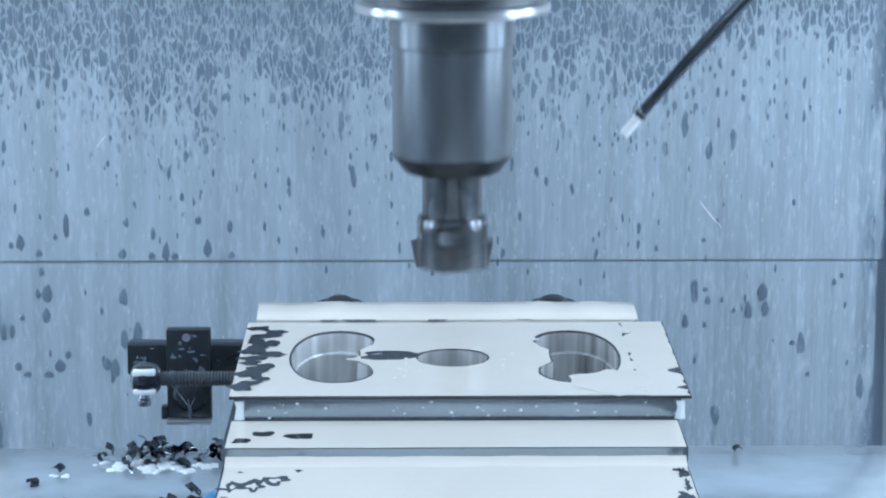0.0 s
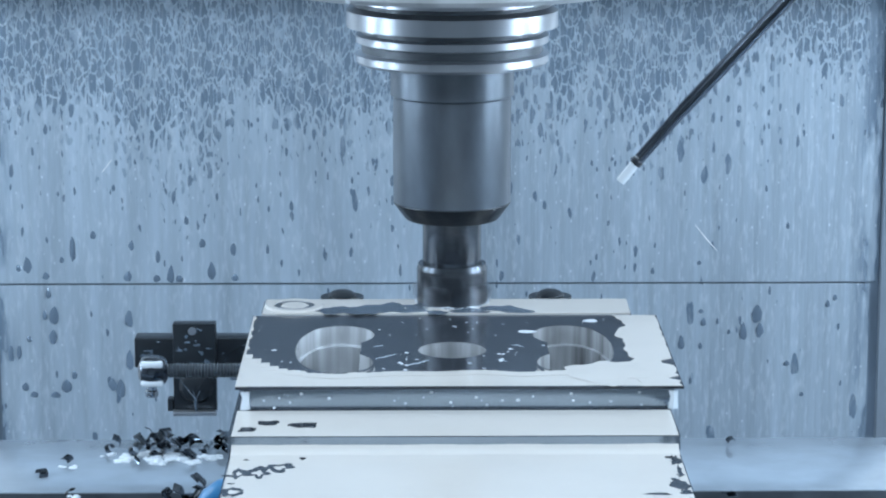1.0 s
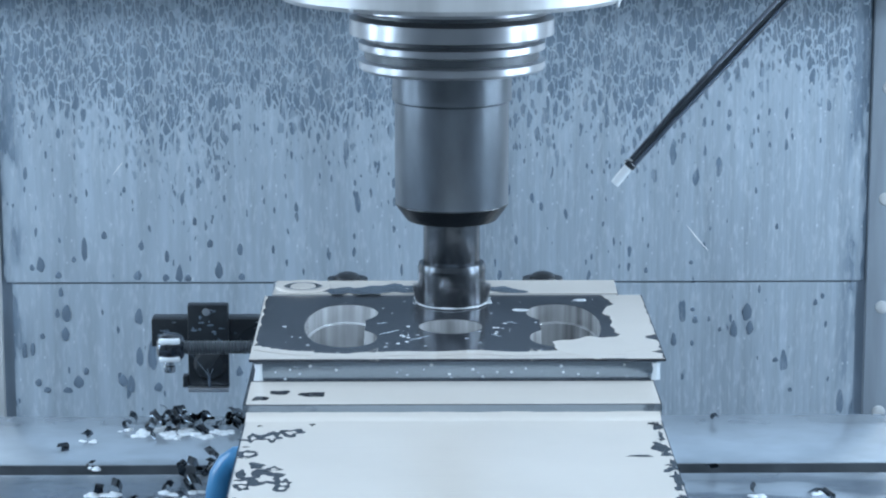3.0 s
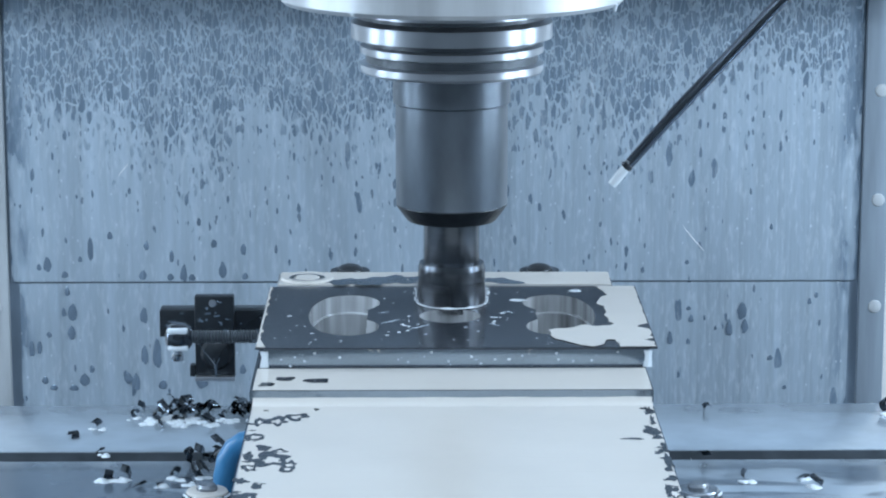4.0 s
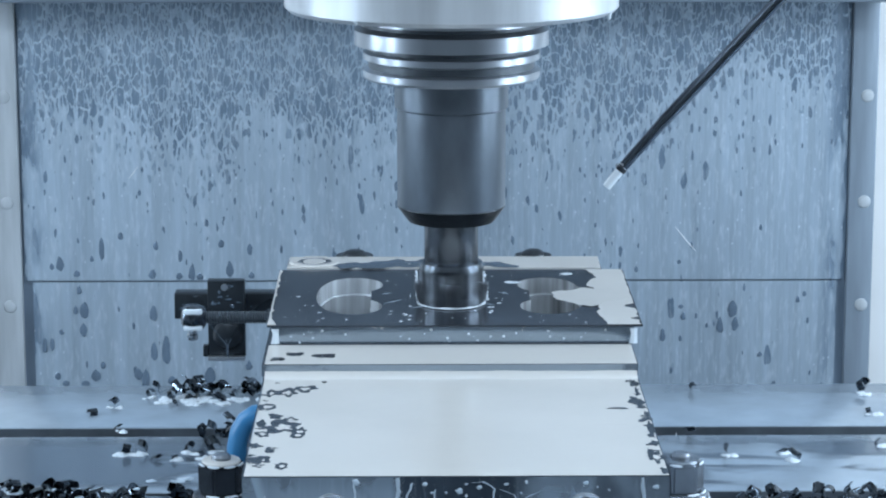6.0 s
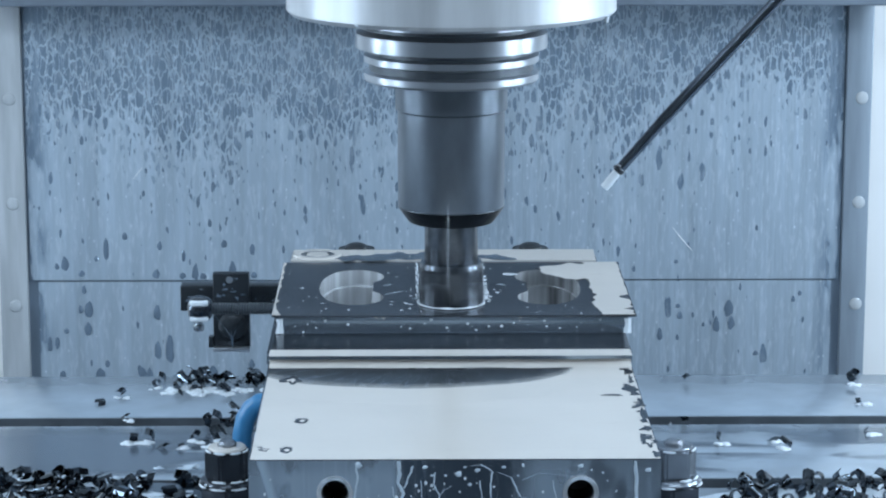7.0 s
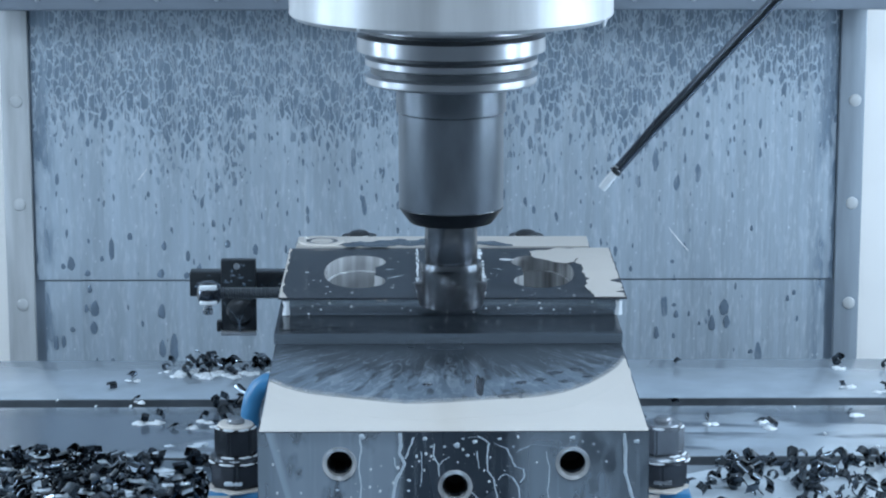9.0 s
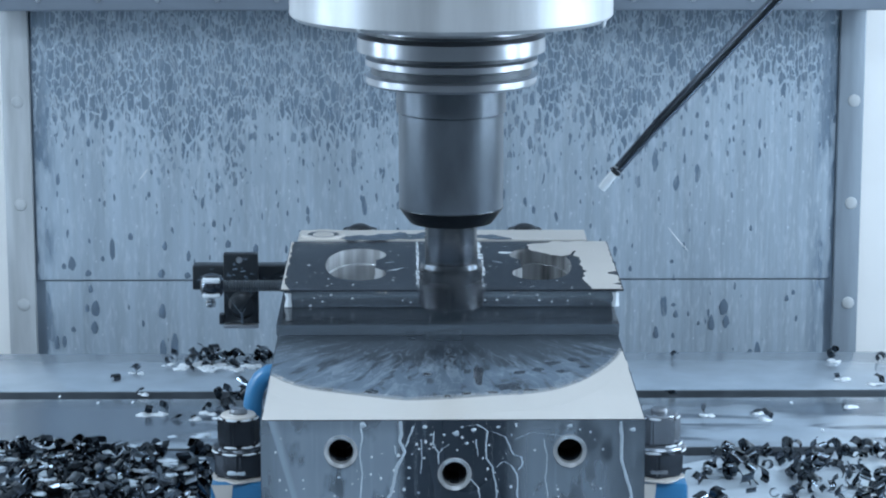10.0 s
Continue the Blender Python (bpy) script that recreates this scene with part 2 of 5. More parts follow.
def fingers_material():
    """Dark wet steel under a thin film that runs out in fingers from the tool's place."""
    m = mat("fingered_film", (0.05, 0.062, 0.078), 0.30, 0.3, 0.6, 60, 0.05, 200)
    g = Graph(m)
    dx, dy = g.do("SUBTRACT", g.x, 0.021), g.do("SUBTRACT", 1.625, g.y)
    ang = g.do("ARCTAN2", dx, dy)
    far = g.do("SQRT", g.do("ADD", g.do("POWER", g.do("MULTIPLY", dx, 0.80), 2.0), g.do("POWER", dy, 2.0)))
    wide = g.grain(g.do("MULTIPLY", ang, 5.0), g.do("MULTIPLY", far, 9.0), 0.3, 3)
    fine = g.grain(g.do("MULTIPLY", ang, 24.0), g.do("MULTIPLY", far, 30.0), 4.7, 4, 0.5)
    dust = g.grain(g.do("MULTIPLY", g.x, 900.0), g.do("MULTIPLY", g.y, 500.0), 1.0, 2)
    start = g.do("ADD", far, g.do("MULTIPLY", g.do("SUBTRACT", wide, 0.5), 0.045))
    gap = g.span(g.do("ADD", fine, g.span(start, 0.09, 0.19, 0.0, 0.10)), 0.455, 0.545)
    f = g.do("MULTIPLY", g.span(start, 0.096, 0.160), g.do("ADD", g.do("MULTIPLY", gap, 0.78), g.span(start, 0.12, 0.19, 0.0, 0.22)), True)
    c = g.blend(f, (0.024, 0.032, 0.042), (0.128, 0.172, 0.220))
    c = g.blend(g.do("MULTIPLY", g.span(fine, 0.56, 0.64), g.span(start, 0.10, 0.15, 0.0, 0.36)), c, (0.36, 0.42, 0.48))
    thread = g.grain(g.do("MULTIPLY", ang, 15.0), g.do("MULTIPLY", far, 26.0), 9.3, 3, 1.2)
    line = g.span(g.do("ABSOLUTE", g.do("SUBTRACT", thread, 0.5)), 0.006, 0.026, 1.0, 0.0)
    c = g.blend(g.do("MULTIPLY", line, g.span(start, 0.074, 0.115, 0.0, 0.40)), c, (0.34, 0.40, 0.46))
    c = g.blend(g.span(dust, 0.70, 0.78, 0.0, 0.45), c, (0.20, 0.24, 0.29))
    g.put(c, g.b.inputs["Base Color"])
    return m


def haze_material():
    """Milky film that thins out to nothing, drawn into streaks."""
    m = mat("milky_rim", (0.56, 0.555, 0.54), 0.2, 0.0, 0.85, 40, 0.05, 60)
    g = Graph(m)
    streak = g.grain(g.do("MULTIPLY", g.x, 240.0), g.do("MULTIPLY", g.y, 55.0), 2.0, 4, 0.8)
    cloud = g.grain(g.do("MULTIPLY", g.x, 45.0), g.do("MULTIPLY", g.y, 40.0), 8.0, 3)
    thin = g.span(g.y, 1.5560, 1.5830, 1.0, 0.0)
    g.alpha(g.do("MULTIPLY", g.do("POWER", thin, 1.9), g.span(g.do("ADD", g.do("MULTIPLY", streak, 0.55), g.do("ADD", g.do("MULTIPLY", cloud, 0.5), g.do("MULTIPLY", thin, 0.22))), 0.46, 0.72), True))
    return m


def veil_material():
    """Thin milky coolant, thick or parted, on the block's front; pale zones paint reflections."""
    m = mat("coolant_sheen_veil", (0.42, 0.51, 0.60), 0.25, 0.1, 0.8, 40, 0.0, 60, (1, 1, 0.25))
    g = Graph(m)
    run = g.grain(g.do("MULTIPLY", g.x, 330.0), 3.0, g.do("MULTIPLY", g.z, 14.0), 4, 0.5)
    cloud = g.grain(g.do("MULTIPLY", g.x, 60.0), 1.0, g.do("MULTIPLY", g.z, 30.0), 3)
    slant = g.do("SUBTRACT", g.x, g.do("MULTIPLY", g.do("SUBTRACT", 0.132, g.z), 0.28))
    wedge = g.do("MULTIPLY", g.span(slant, -0.0795, -0.0775), g.span(slant, -0.0770, -0.0680, 1.0, 0.0))
    # bright reflections at the left and right of the face, put into alpha
    west = g.do("MULTIPLY", g.span(g.x, -0.080, -0.060, 0.50, 0.80), g.span(g.x, -0.012, -0.004, 1.0, 0.0))
    east = g.do("MULTIPLY", g.span(g.x, 0.046, 0.064, 0.0, 0.55), g.span(g.x, 0.095, 0.112, 1.0, 0.45))
    base = g.do("MULTIPLY", g.do("ADD", west, east), g.span(cloud, 0.34, 0.48, 0.25, 1.0))
    base = g.do("MULTIPLY", base, g.span(g.z, 0.131, 0.122, 0.75, 1.0))
    base = g.do("MAXIMUM", base, wedge)
    g.alpha(g.do("ADD", base, g.span(run, 0.56, 0.70, 0.0, 0.09), True))
    return m


def damp_material():
    """A thin dark film of liquid with long ragged edges."""
    m = mat("dark_wet_film", (0.15, 0.19, 0.24), 0.12, 0.2, 0.8, 40, 0.06, 60)
    g = Graph(m)
    cloud = g.grain(g.do("MULTIPLY", g.x, 11.0), g.do("MULTIPLY", g.y, 34.0), 6.0, 4, 0.5)
    west = g.span(g.x, -0.11, -0.20, 0.0, 0.22)
    g.alpha(g.do("MULTIPLY", g.span(g.do("ADD", cloud, west), 0.47, 0.62), g.do("MULTIPLY", g.span(g.y, 1.783, 1.80, 0.0, 0.9), g.span(g.y, 1.88, 1.905, 1.0, 0.3))))
    return m


M_DAMP = damp_material()
M_FINGERS = fingers_material()
M_HAZE = haze_material()
M_VEIL = veil_material()
# paler copy of the nut steel: stronger light on the right put into colour
M_LITNUT = mat("lit_nut_steel", (0.30, 0.33, 0.37), 0.25, 0.7, 0.6, 60, 0.15, 150)

M_SPARK = bpy.data.materials.new("glowing_chip")
M_SPARK.use_nodes = True
M_SPARK.node_tree.nodes["Principled BSDF"].inputs["Base Color"].default_value = (0.5, 0.35, 0.25, 1)
M_SPARK.node_tree.nodes["Principled BSDF"].inputs["Emission Color"].default_value = (1.0, 0.62, 0.42, 1)
M_SPARK.node_tree.nodes["Principled BSDF"].inputs["Emission Strength"].default_value = 3.0


# ---- builders ----
def box(bm, x0, x1, y0, y1, z0, z1, bevel=0.0):
    """A block; bevel rounds its edges."""
    made = bmesh.ops.create_cube(bm, size=1.0)["verts"]
    for v in made:
        v.co = Vector(((x0 + x1) / 2 + v.co.x * (x1 - x0), (y0 + y1) / 2 + v.co.y * (y1 - y0), (z0 + z1) / 2 + v.co.z * (z1 - z0)))
    if bevel:
        es = list({e for v in made for e in v.link_edges})
        bmesh.ops.bevel(bm, geom=es, offset=bevel, segments=2, affect="EDGES", profile=0.5)
    return bm


def lathe(bm, profile, n=64, centre=(0, 0, 0)):
    """A body turned about z from (radius, height) pairs, low to high or high to low, closed at both ends."""
    rings = []
    c = Vector(centre)
    for r, z in profile:
        if r < 1e-6:
            rings.append([bm.verts.new(c + Vector((0, 0, z)))])
        else:
            rings.append([bm.verts.new(c + Vector((r * math.cos(2 * math.pi * i / n), r * math.sin(2 * math.pi * i / n), z))) for i in range(n)])
    for a, b in zip(rings, rings[1:]):
        for i in range(n):
            j = (i + 1) % n
            if len(a) == 1 and len(b) == 1:
                continue
            if len(a) == 1:
                bm.faces.new((a[0], b[j], b[i]))
            elif len(b) == 1:
                bm.faces.new((a[i], a[j], b[0]))
            else:
                bm.faces.new((a[i], a[j], b[j], b[i]))
    return bm


def prism(bm, outline, z0, z1):
    """An upright body over a flat outline of (x, y) pairs."""
    lo = [bm.verts.new((x, y, z0)) for x, y in outline]
    hi = [bm.verts.new((x, y, z1)) for x, y in outline]
    n = len(lo)
    bm.faces.new(hi)
    bm.faces.new(lo[::-1])
    for i in range(n):
        j = (i + 1) % n
        bm.faces.new((lo[i], lo[j], hi[j], hi[i]))
    return bm


def tube(bm, points, radius, n=14):
    """A round bar along points."""
    pts = [Vector(p) for p in points]
    rings = []
    side = None
    for i, p in enumerate(pts):
        d = (pts[min(i + 1, len(pts) - 1)] - pts[max(i - 1, 0)]).normalized()
        if side is None:
            side = d.orthogonal().normalized()
        side = (side - d * side.dot(d)).normalized()
        up = d.cross(side)
        rr = radius[i] if isinstance(radius, (list, tuple)) else radius
        rings.append([bm.verts.new(p + rr * (side * math.cos(2 * math.pi * k / n) + up * math.sin(2 * math.pi * k / n))) for k in range(n)])
    for a, b in zip(rings, rings[1:]):
        for k in range(n):
            bm.faces.new((a[k], a[(k + 1) % n], b[(k + 1) % n], b[k]))
    bm.faces.new(rings[0][::-1])
    bm.faces.new(rings[-1])
    return bm


def blob(cx, cy, rx, ry, seed, n=26, rough=0.35):
    """An uneven puddle outline."""
    out = []
    for i in range(n):
        a = 2 * math.pi * i / n
        k = 1 + rough * noise.noise((math.cos(a) * 1.4 + seed, math.sin(a) * 1.4 - seed, seed * 0.7)) + 0.12 * noise.noise((math.cos(a) * 5 + seed, math.sin(a) * 5, seed))
        out.append((cx + rx * k * math.cos(a), cy + ry * k * math.sin(a)))
    return out


def ribbon(bm, pts, widths, depth=0.0004):
    """A flat run of liquid on an upright face that looks towards -y."""
    n = len(pts)
    fr, bk = [], []
    for (x, y, z), w in zip(pts, widths):
        fr.append((bm.verts.new((x - w / 2, y - depth * 0.3, z)), bm.verts.new((x, y - depth, z)), bm.verts.new((x + w / 2, y - depth * 0.3, z))))
        bk.append((bm.verts.new((x - w / 2, y, z)), bm.verts.new((x + w / 2, y, z))))
    for i in range(n - 1):
        a, b = fr[i], fr[i + 1]
        bm.faces.new((a[0], a[1], b[1], b[0]))
        bm.faces.new((a[1], a[2], b[2], b[1]))
        bm.faces.new((bk[i][0], a[0], b[0], bk[i + 1][0]))
        bm.faces.new((a[2], bk[i][1], bk[i + 1][1], b[2]))
    return bm


def mesh_of(name, bm, material, smooth=True, flip=True):
    if flip:
        bmesh.ops.recalc_face_normals(bm, faces=bm.faces[:])
    me = bpy.data.meshes.new(name)
    bm.to_mesh(me)
    bm.free()
    me.materials.append(material)
    if smooth:
        me.polygons.foreach_set("use_smooth", [True] * len(me.polygons))
        me.set_sharp_from_angle(angle=radians(32))
    return me


def part(name, bm, material, parent, label="", smooth=True):
    ob = new(name, mesh_of(name, bm, material, smooth))
    ob.parent = parent
    if label:
        tagged(ob, label)
    return ob


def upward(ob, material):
    """Give the faces of ob that look up a material of their own, darkened as reflection."""
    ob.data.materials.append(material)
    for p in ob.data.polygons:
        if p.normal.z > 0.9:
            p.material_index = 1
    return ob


def thing(name, label, category, bm=None, material=None, group="", kind="", at=(0, 0, 0)):
    ob = new(name, mesh_of(name, bm, material) if bm else None)
    ob.location = at
    return tagged(ob, label, category, group, kind)


ON_TABLE = []      # things carried by the table
WITH_WALL = []     # things on the sliding rear cover
WITH_HEAD = []     # things on the spindle head


def fresh():
    return bmesh.new()


# ---- enclosure ----
def enclosure():
    def panel(name, label, b, m):
        thing(name, label, "wall", box(fresh(), *b), m, kind="structure")
    panel("floor", "dark grey sheet-metal sump floor under the table", (-1.3, 1.3, -1.0, 2.36, -0.55, -0.50), M_GREY)
    # unseen roof, sides and front, added in pale colours as reflectors
    panel("ceiling", "unseen white enclosure roof that bounces light down", (-1.3, 1.3, -1.0, 2.36, 1.45, 1.50), M_WHITE)
    panel("wall_west", "unseen pale enclosure side that bounces light inward", (-1.35, -1.30, -1.0, 2.36, -0.5, 1.45), M_PALE)
    panel("wall_east", "unseen pale enclosure side that bounces light inward", (1.30, 1.35, -1.0, 2.36, -0.5, 1.45), M_PALE)
    panel("wall_south", "unseen pale enclosure front that bounces light back", (-1.3, 1.3, -1.05, -1.0, -0.5, 1.45), M_PALE)
    panel("wall_north", "white enamelled rear wall of the enclosure", (-1.3, 1.3, 2.36, 2.41, -0.5, 1.45), M_WHITE)
    panel("jamb_west", "white enamelled jamb beside the sliding cover", (-0.75, -0.3445, 2.205, 2.23, -0.5, 1.0), M_WHITE)
    panel("jamb_east", "white enamelled jamb beside the sliding cover", (0.3765, 0.75, 2.205, 2.23, -0.5, 1.0), M_WHITE)


enclosure()


def rear_cover():
    """The sliding sheet-metal cover behind the table; its front lies at y 2.17."""
    y = 2.17
    c = new("sliding_rear_cover")
    tagged(c, "wet blue-grey sheet-metal rear cover spattered with coolant drops", "machine cover", )
    part("upper_panel", box(fresh(), -0.3138, 0.3490, y, y + 0.02, 0.0338, 0.60), M_WALL, c)
    part("lower_panel", box(fresh(), -0.3080, 0.3435, y + 0.0005, y + 0.02, -0.32, 0.0322), M_WALL, c)
    part("seam", box(fresh(), -0.3138, 0.3490, y + 0.003, y + 0.019, 0.0320, 0.0348), M_GREY, c, "dark joint between the panels")
    for s, x0, x1, xo in ((-1, -0.3385, -0.3160, -0.3138), (1, 0.3505, 0.3712, 0.3482)):
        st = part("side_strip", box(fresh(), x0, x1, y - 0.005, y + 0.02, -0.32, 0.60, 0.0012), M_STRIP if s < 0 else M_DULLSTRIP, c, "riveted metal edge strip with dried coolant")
        part("side_gap", box(fresh(), min(xo - s * 0.009, x0 if s > 0 else x1), max(xo - s * 0.009, x0 if s > 0 else x1), y + 0.0025, y + 0.019, -0.319, 0.599), M_JOINT, c, "dark joint beside the panel")
        for zz in (-0.07, 0.0135, 0.0985, 0.1845, 0.27):
            xx = x0 + 0.0125
            bm = fresh()
            lathe(bm, [(0, 0.0), (0.0052, 0.0), (0.0046, 0.0010), (0.003, 0.0014), (0, 0.0016)], 20)
            bmesh.ops.rotate(bm, verts=bm.verts[:], matrix=Matrix.Rotation(radians(90), 3, "X"))
            bmesh.ops.translate(bm, verts=bm.verts[:], vec=(xx, y - 0.005, zz))
            part("rivet", bm, M_STRIP, st)
    bm = box(fresh(), -0.345, 0.381, y - 0.05, y + 0.001, 0.2640, 0.30, 0.003)
    beam = part("top_beam", bm, M_GREY, c, "dark grey beam across the top of the cover")
    for k in range(14):
        bm = lathe(fresh(), [(0, 0.0), (0.0022, 0.0), (0.0020, 0.0010), (0, 0.0014)], 14)
        bmesh.ops.rotate(bm, verts=bm.verts[:], matrix=Matrix.Rotation(radians(90), 3, "X"))
        bmesh.ops.translate(bm, verts=bm.verts[:], vec=(-0.30 + 0.0375 * k * 1.27, y - 0.050, 0.2735))
        part("bolt_head", bm, M_CHROME, beam)
    part("scratch", tube(fresh(), [(0.2117, y - 0.0001, 0.0772), (0.2200, y - 0.0001, 0.0668), (0.2283, y - 0.0001, 0.0575)], [0.0002, 0.0005, 0.0002], 6), M_WHITE, c, "pale scratch in the sheet")
    part("scratch", tube(fresh(), [(-0.228, y - 0.0001, 0.118), (-0.221, y - 0.0001, 0.127)], 0.0003, 6), M_WHITE, c, "pale scratch in the sheet")
    # separate drops and runs of dark coolant low on the sheet: across, up, half width, half height
    marks = (
        (-0.2856, 0.0477, 0.0039, 0.0062), (-0.2516, 0.0598, 0.0028, 0.0101), (-0.2720, 0.0395, 0.0031, 0.0028), (-0.2670, 0.0095, 0.0042, 0.0073), (-0.2680, -0.0069, 0.0034, 0.0056), (-0.2998, -0.0205, 0.0025, 0.0067),
        (-0.2937, -0.0192, 0.0022, 0.0056), (-0.2899, -0.0453, 0.0031, 0.0034), (-0.2834, -0.0517, 0.0034, 0.0025), (-0.2674, -0.0520, 0.0045, 0.0025), (-0.2589, -0.0454, 0.0045, 0.0051), (-0.2528, -0.0366, 0.0025, 0.0034),
        (-0.2110, 0.0066, 0.0034, 0.0067), (-0.2112, -0.0249, 0.0034, 0.0079), (-0.2013, -0.0235, 0.0039, 0.0135), (-0.2242, -0.0441, 0.0039, 0.0051), (-0.2184, -0.0474, 0.0042, 0.0067), (-0.1662, -0.0457, 0.0056, 0.0073),
        (-0.2111, 0.0388, 0.0037, 0.0039), (-0.1894, 0.0374, 0.0031, 0.0028), (-0.1792, 0.0406, 0.0034, 0.0067), (-0.1727, 0.0371, 0.0034, 0.0028), (-0.1487, 0.0433, 0.0037, 0.0070), (-0.1320, 0.0595, 0.0028, 0.0051),
        (-0.1310, 0.0378, 0.0028, 0.0028), (-0.1340, -0.0375, 0.0034, 0.0039), (-0.2363, 0.0705, 0.0025, 0.0034), (-0.2706, 0.0259, 0.0022, 0.0039), (-0.2859, -0.0088, 0.0025, 0.0025), (-0.2737, 0.0095, 0.0020, 0.0034),
        (-0.1883, 0.0542, 0.0022, 0.0051), (-0.1550, 0.0641, 0.0028, 0.0039), (-0.2079, 0.0624, 0.0025, 0.0039), (-0.1066, 0.0594, 0.0014, 0.0039), (-0.2923, 0.0455, 0.0022, 0.0028), (-0.2598, 0.0517, 0.0020, 0.0025),
        (-0.1970, -0.0497, 0.0039, 0.0039), (-0.1666, 0.0812, 0.0020, 0.0034), (0.2594, 0.0091, 0.0044, 0.0071), (0.2617, -0.0029, 0.0033, 0.0055), (0.2493, -0.0042, 0.0030, 0.0068), (0.2173, 0.0113, 0.0027, 0.0019),
        (0.2193, 0.0031, 0.0025, 0.0033), (0.2029, -0.0129, 0.0025, 0.0055), (0.2173, -0.0153, 0.0016, 0.0025), (0.3124, 0.0169, 0.0019, 0.0027), (0.3177, 0.0217, 0.0019, 0.0025), (0.2824, -0.0291, 0.0027, 0.0022),
        (0.2299, 0.0036, 0.0011, 0.0025), (0.2386, -0.0047, 0.0014, 0.0019), (0.2945, -0.0531, 0.0022, 0.0019), (0.2808, 0.0765, 0.0016, 0.0027), (0.2153, 0.0484, 0.0019, 0.0019), (0.1805, 0.0424, 0.0016, 0.0025))
    for k, (x, z, rx, rz) in enumerate(marks):
        bm = fresh()
        out = [(x + (px - x) * (0.80 - 0.20 * (pz - z) / rz), z + (pz - z) * 0.95) for px, pz in blob(x, z, rx, rz, k * 1.9 + 3, 22, 0.25)]
        lo = [bm.verts.new((px, y, pz)) for px, pz in out]
        hi = [bm.verts.new((x + (px - x) * 0.8, y - 0.00025, z + (pz - z) * 0.85)) for px, pz in out]
        for q in range(22):
            bm.faces.new((lo[q], lo[(q + 1) % 22], hi[(q + 1) % 22], hi[q]))
        bm.faces.new(hi)
        part("wall_drop", bm, M_SPLASH, c, "dark drop of coolant on the sheet" if k == 0 else "")
    WITH_WALL.append(c)


rear_cover()


# ---- machine table ----
SLOTS = (1.9213, 1.767, 1.613, 1.459)
T_BACK, T_FRONT = 2.050, 1.30


def machine_table():
    t = new("machine_table")
    tagged(t, "wet cast-iron machine table with T-slots and scattered chips", "machine table")
    edges = [T_FRONT] + [e for s in reversed(SLOTS) for e in (s - 0.011, s + 0.011)] + [T_BACK]
    for y0, y1 in zip(edges[::2], edges[1::2]):
        part("table_land", box(fresh(), -0.62, 0.66, y0 + (0.0008 if y0 > T_FRONT else 0), y1, -0.03, 0.0, 0.0012), M_TABLE, t)
    # shade inside the slots is put into dark floors and added dark strips
    for s in SLOTS:
        part("slot_floor", box(fresh(), -0.62, 0.66, s - 0.016, s + 0.016, -0.05, -0.0302), M_BLACK, t, "T-slot floor, near black for the shade in it")
        part("slot_shade_strip", box(fresh(), -0.62, 0.66, s + 0.0106, s + 0.0116, -0.0300, -0.0006), M_SLOT, t, "dark strip standing in for shade inside the T-slot")
    part("table_body", box(fresh(), -0.62, 0.66, T_FRONT + 0.004, T_BACK - 0.004, -0.16, -0.0504), M_TABLE, t)
    ON_TABLE.append(t)


machine_table()


def machine_bed():
    thing("machine_bed", "grey cast machine bed under the sliding table", "machine bed", box(fresh(), -0.36, 0.40, 0.95, 2.12, -0.50, -0.1602, 0.01), M_GREY)


machine_bed()


# ---- fixture and workpiece ----
BX0, BX1, BY0, BY1, BZ = -0.0825, 0.1233, 1.3689, 1.95, 0.132


def bored_plate(x0, x1, y0, y1, z0, z1, loops):
    """A slab with upright holes cut through, from outlines."""
    bm = fresh()
    lay = []
    outer = [(x0, y0), (x1, y0), (x1, y1), (x0, y1)]
    es = []
    rings = []
    for loop in [outer] + loops:
        vs = [bm.verts.new((x, y, z1)) for x, y in loop]
        rings.append(vs)
        es += [bm.edges.new((vs[i], vs[(i + 1) % len(vs)])) for i in range(len(vs))]
    bmesh.ops.triangle_fill(bm, use_beauty=True, use_dissolve=False, edges=es)
    top = bm.faces[:]
    got = bmesh.ops.extrude_face_region(bm, geom=top)
    bmesh.ops.translate(bm, verts=[g for g in got["geom"] if isinstance(g, bmesh.types.BMVert)], vec=(0, 0, z0 - z1))
    return bm


def ring_wall(bm, loop, z0, z1):
    lo = [bm.verts.new((x, y, z0)) for x, y in loop]
    hi = [bm.verts.new((x, y, z1)) for x, y in loop]
    for i in range(len(loop)):
        j = (i + 1) % len(loop)
        bm.faces.new((lo[i], lo[j], hi[j], hi[i]))
    return bm


def shrink(loop, k):
    cx, cy = sum(p[0] for p in loop) / len(loop), sum(p[1] for p in loop) / len(loop)
    return [(cx + (x - cx) * k, cy + (y - cy) * k) for x, y in loop]


def lobes(circles, n=84):
    """Outline round overlapping ovals as the cutter left it, cusps and all, seen from their middle."""
    cx = sum(c[0] for c in circles) / len(circles)
    cy = sum(c[1] for c in circles) / len(circles)
    out = []
    for i in range(n):
        a = 2 * math.pi * i / n
        dx, dy = math.cos(a), math.sin(a)
        far = 0.0
        for x, y, rx, ry in circles:
            px, py = (cx - x) / rx, (cy - y) / ry
            ux, uy = dx / rx, dy / ry
            qa, qb, qc = ux * ux + uy * uy, px * ux + py * uy, px * px + py * py - 1
            if qb * qb > qa * qc:
                far = max(far, (-qb + math.sqrt(qb * qb - qa * qc)) / qa)
        out.append((cx + far * dx, cy + far * dy))
    return out


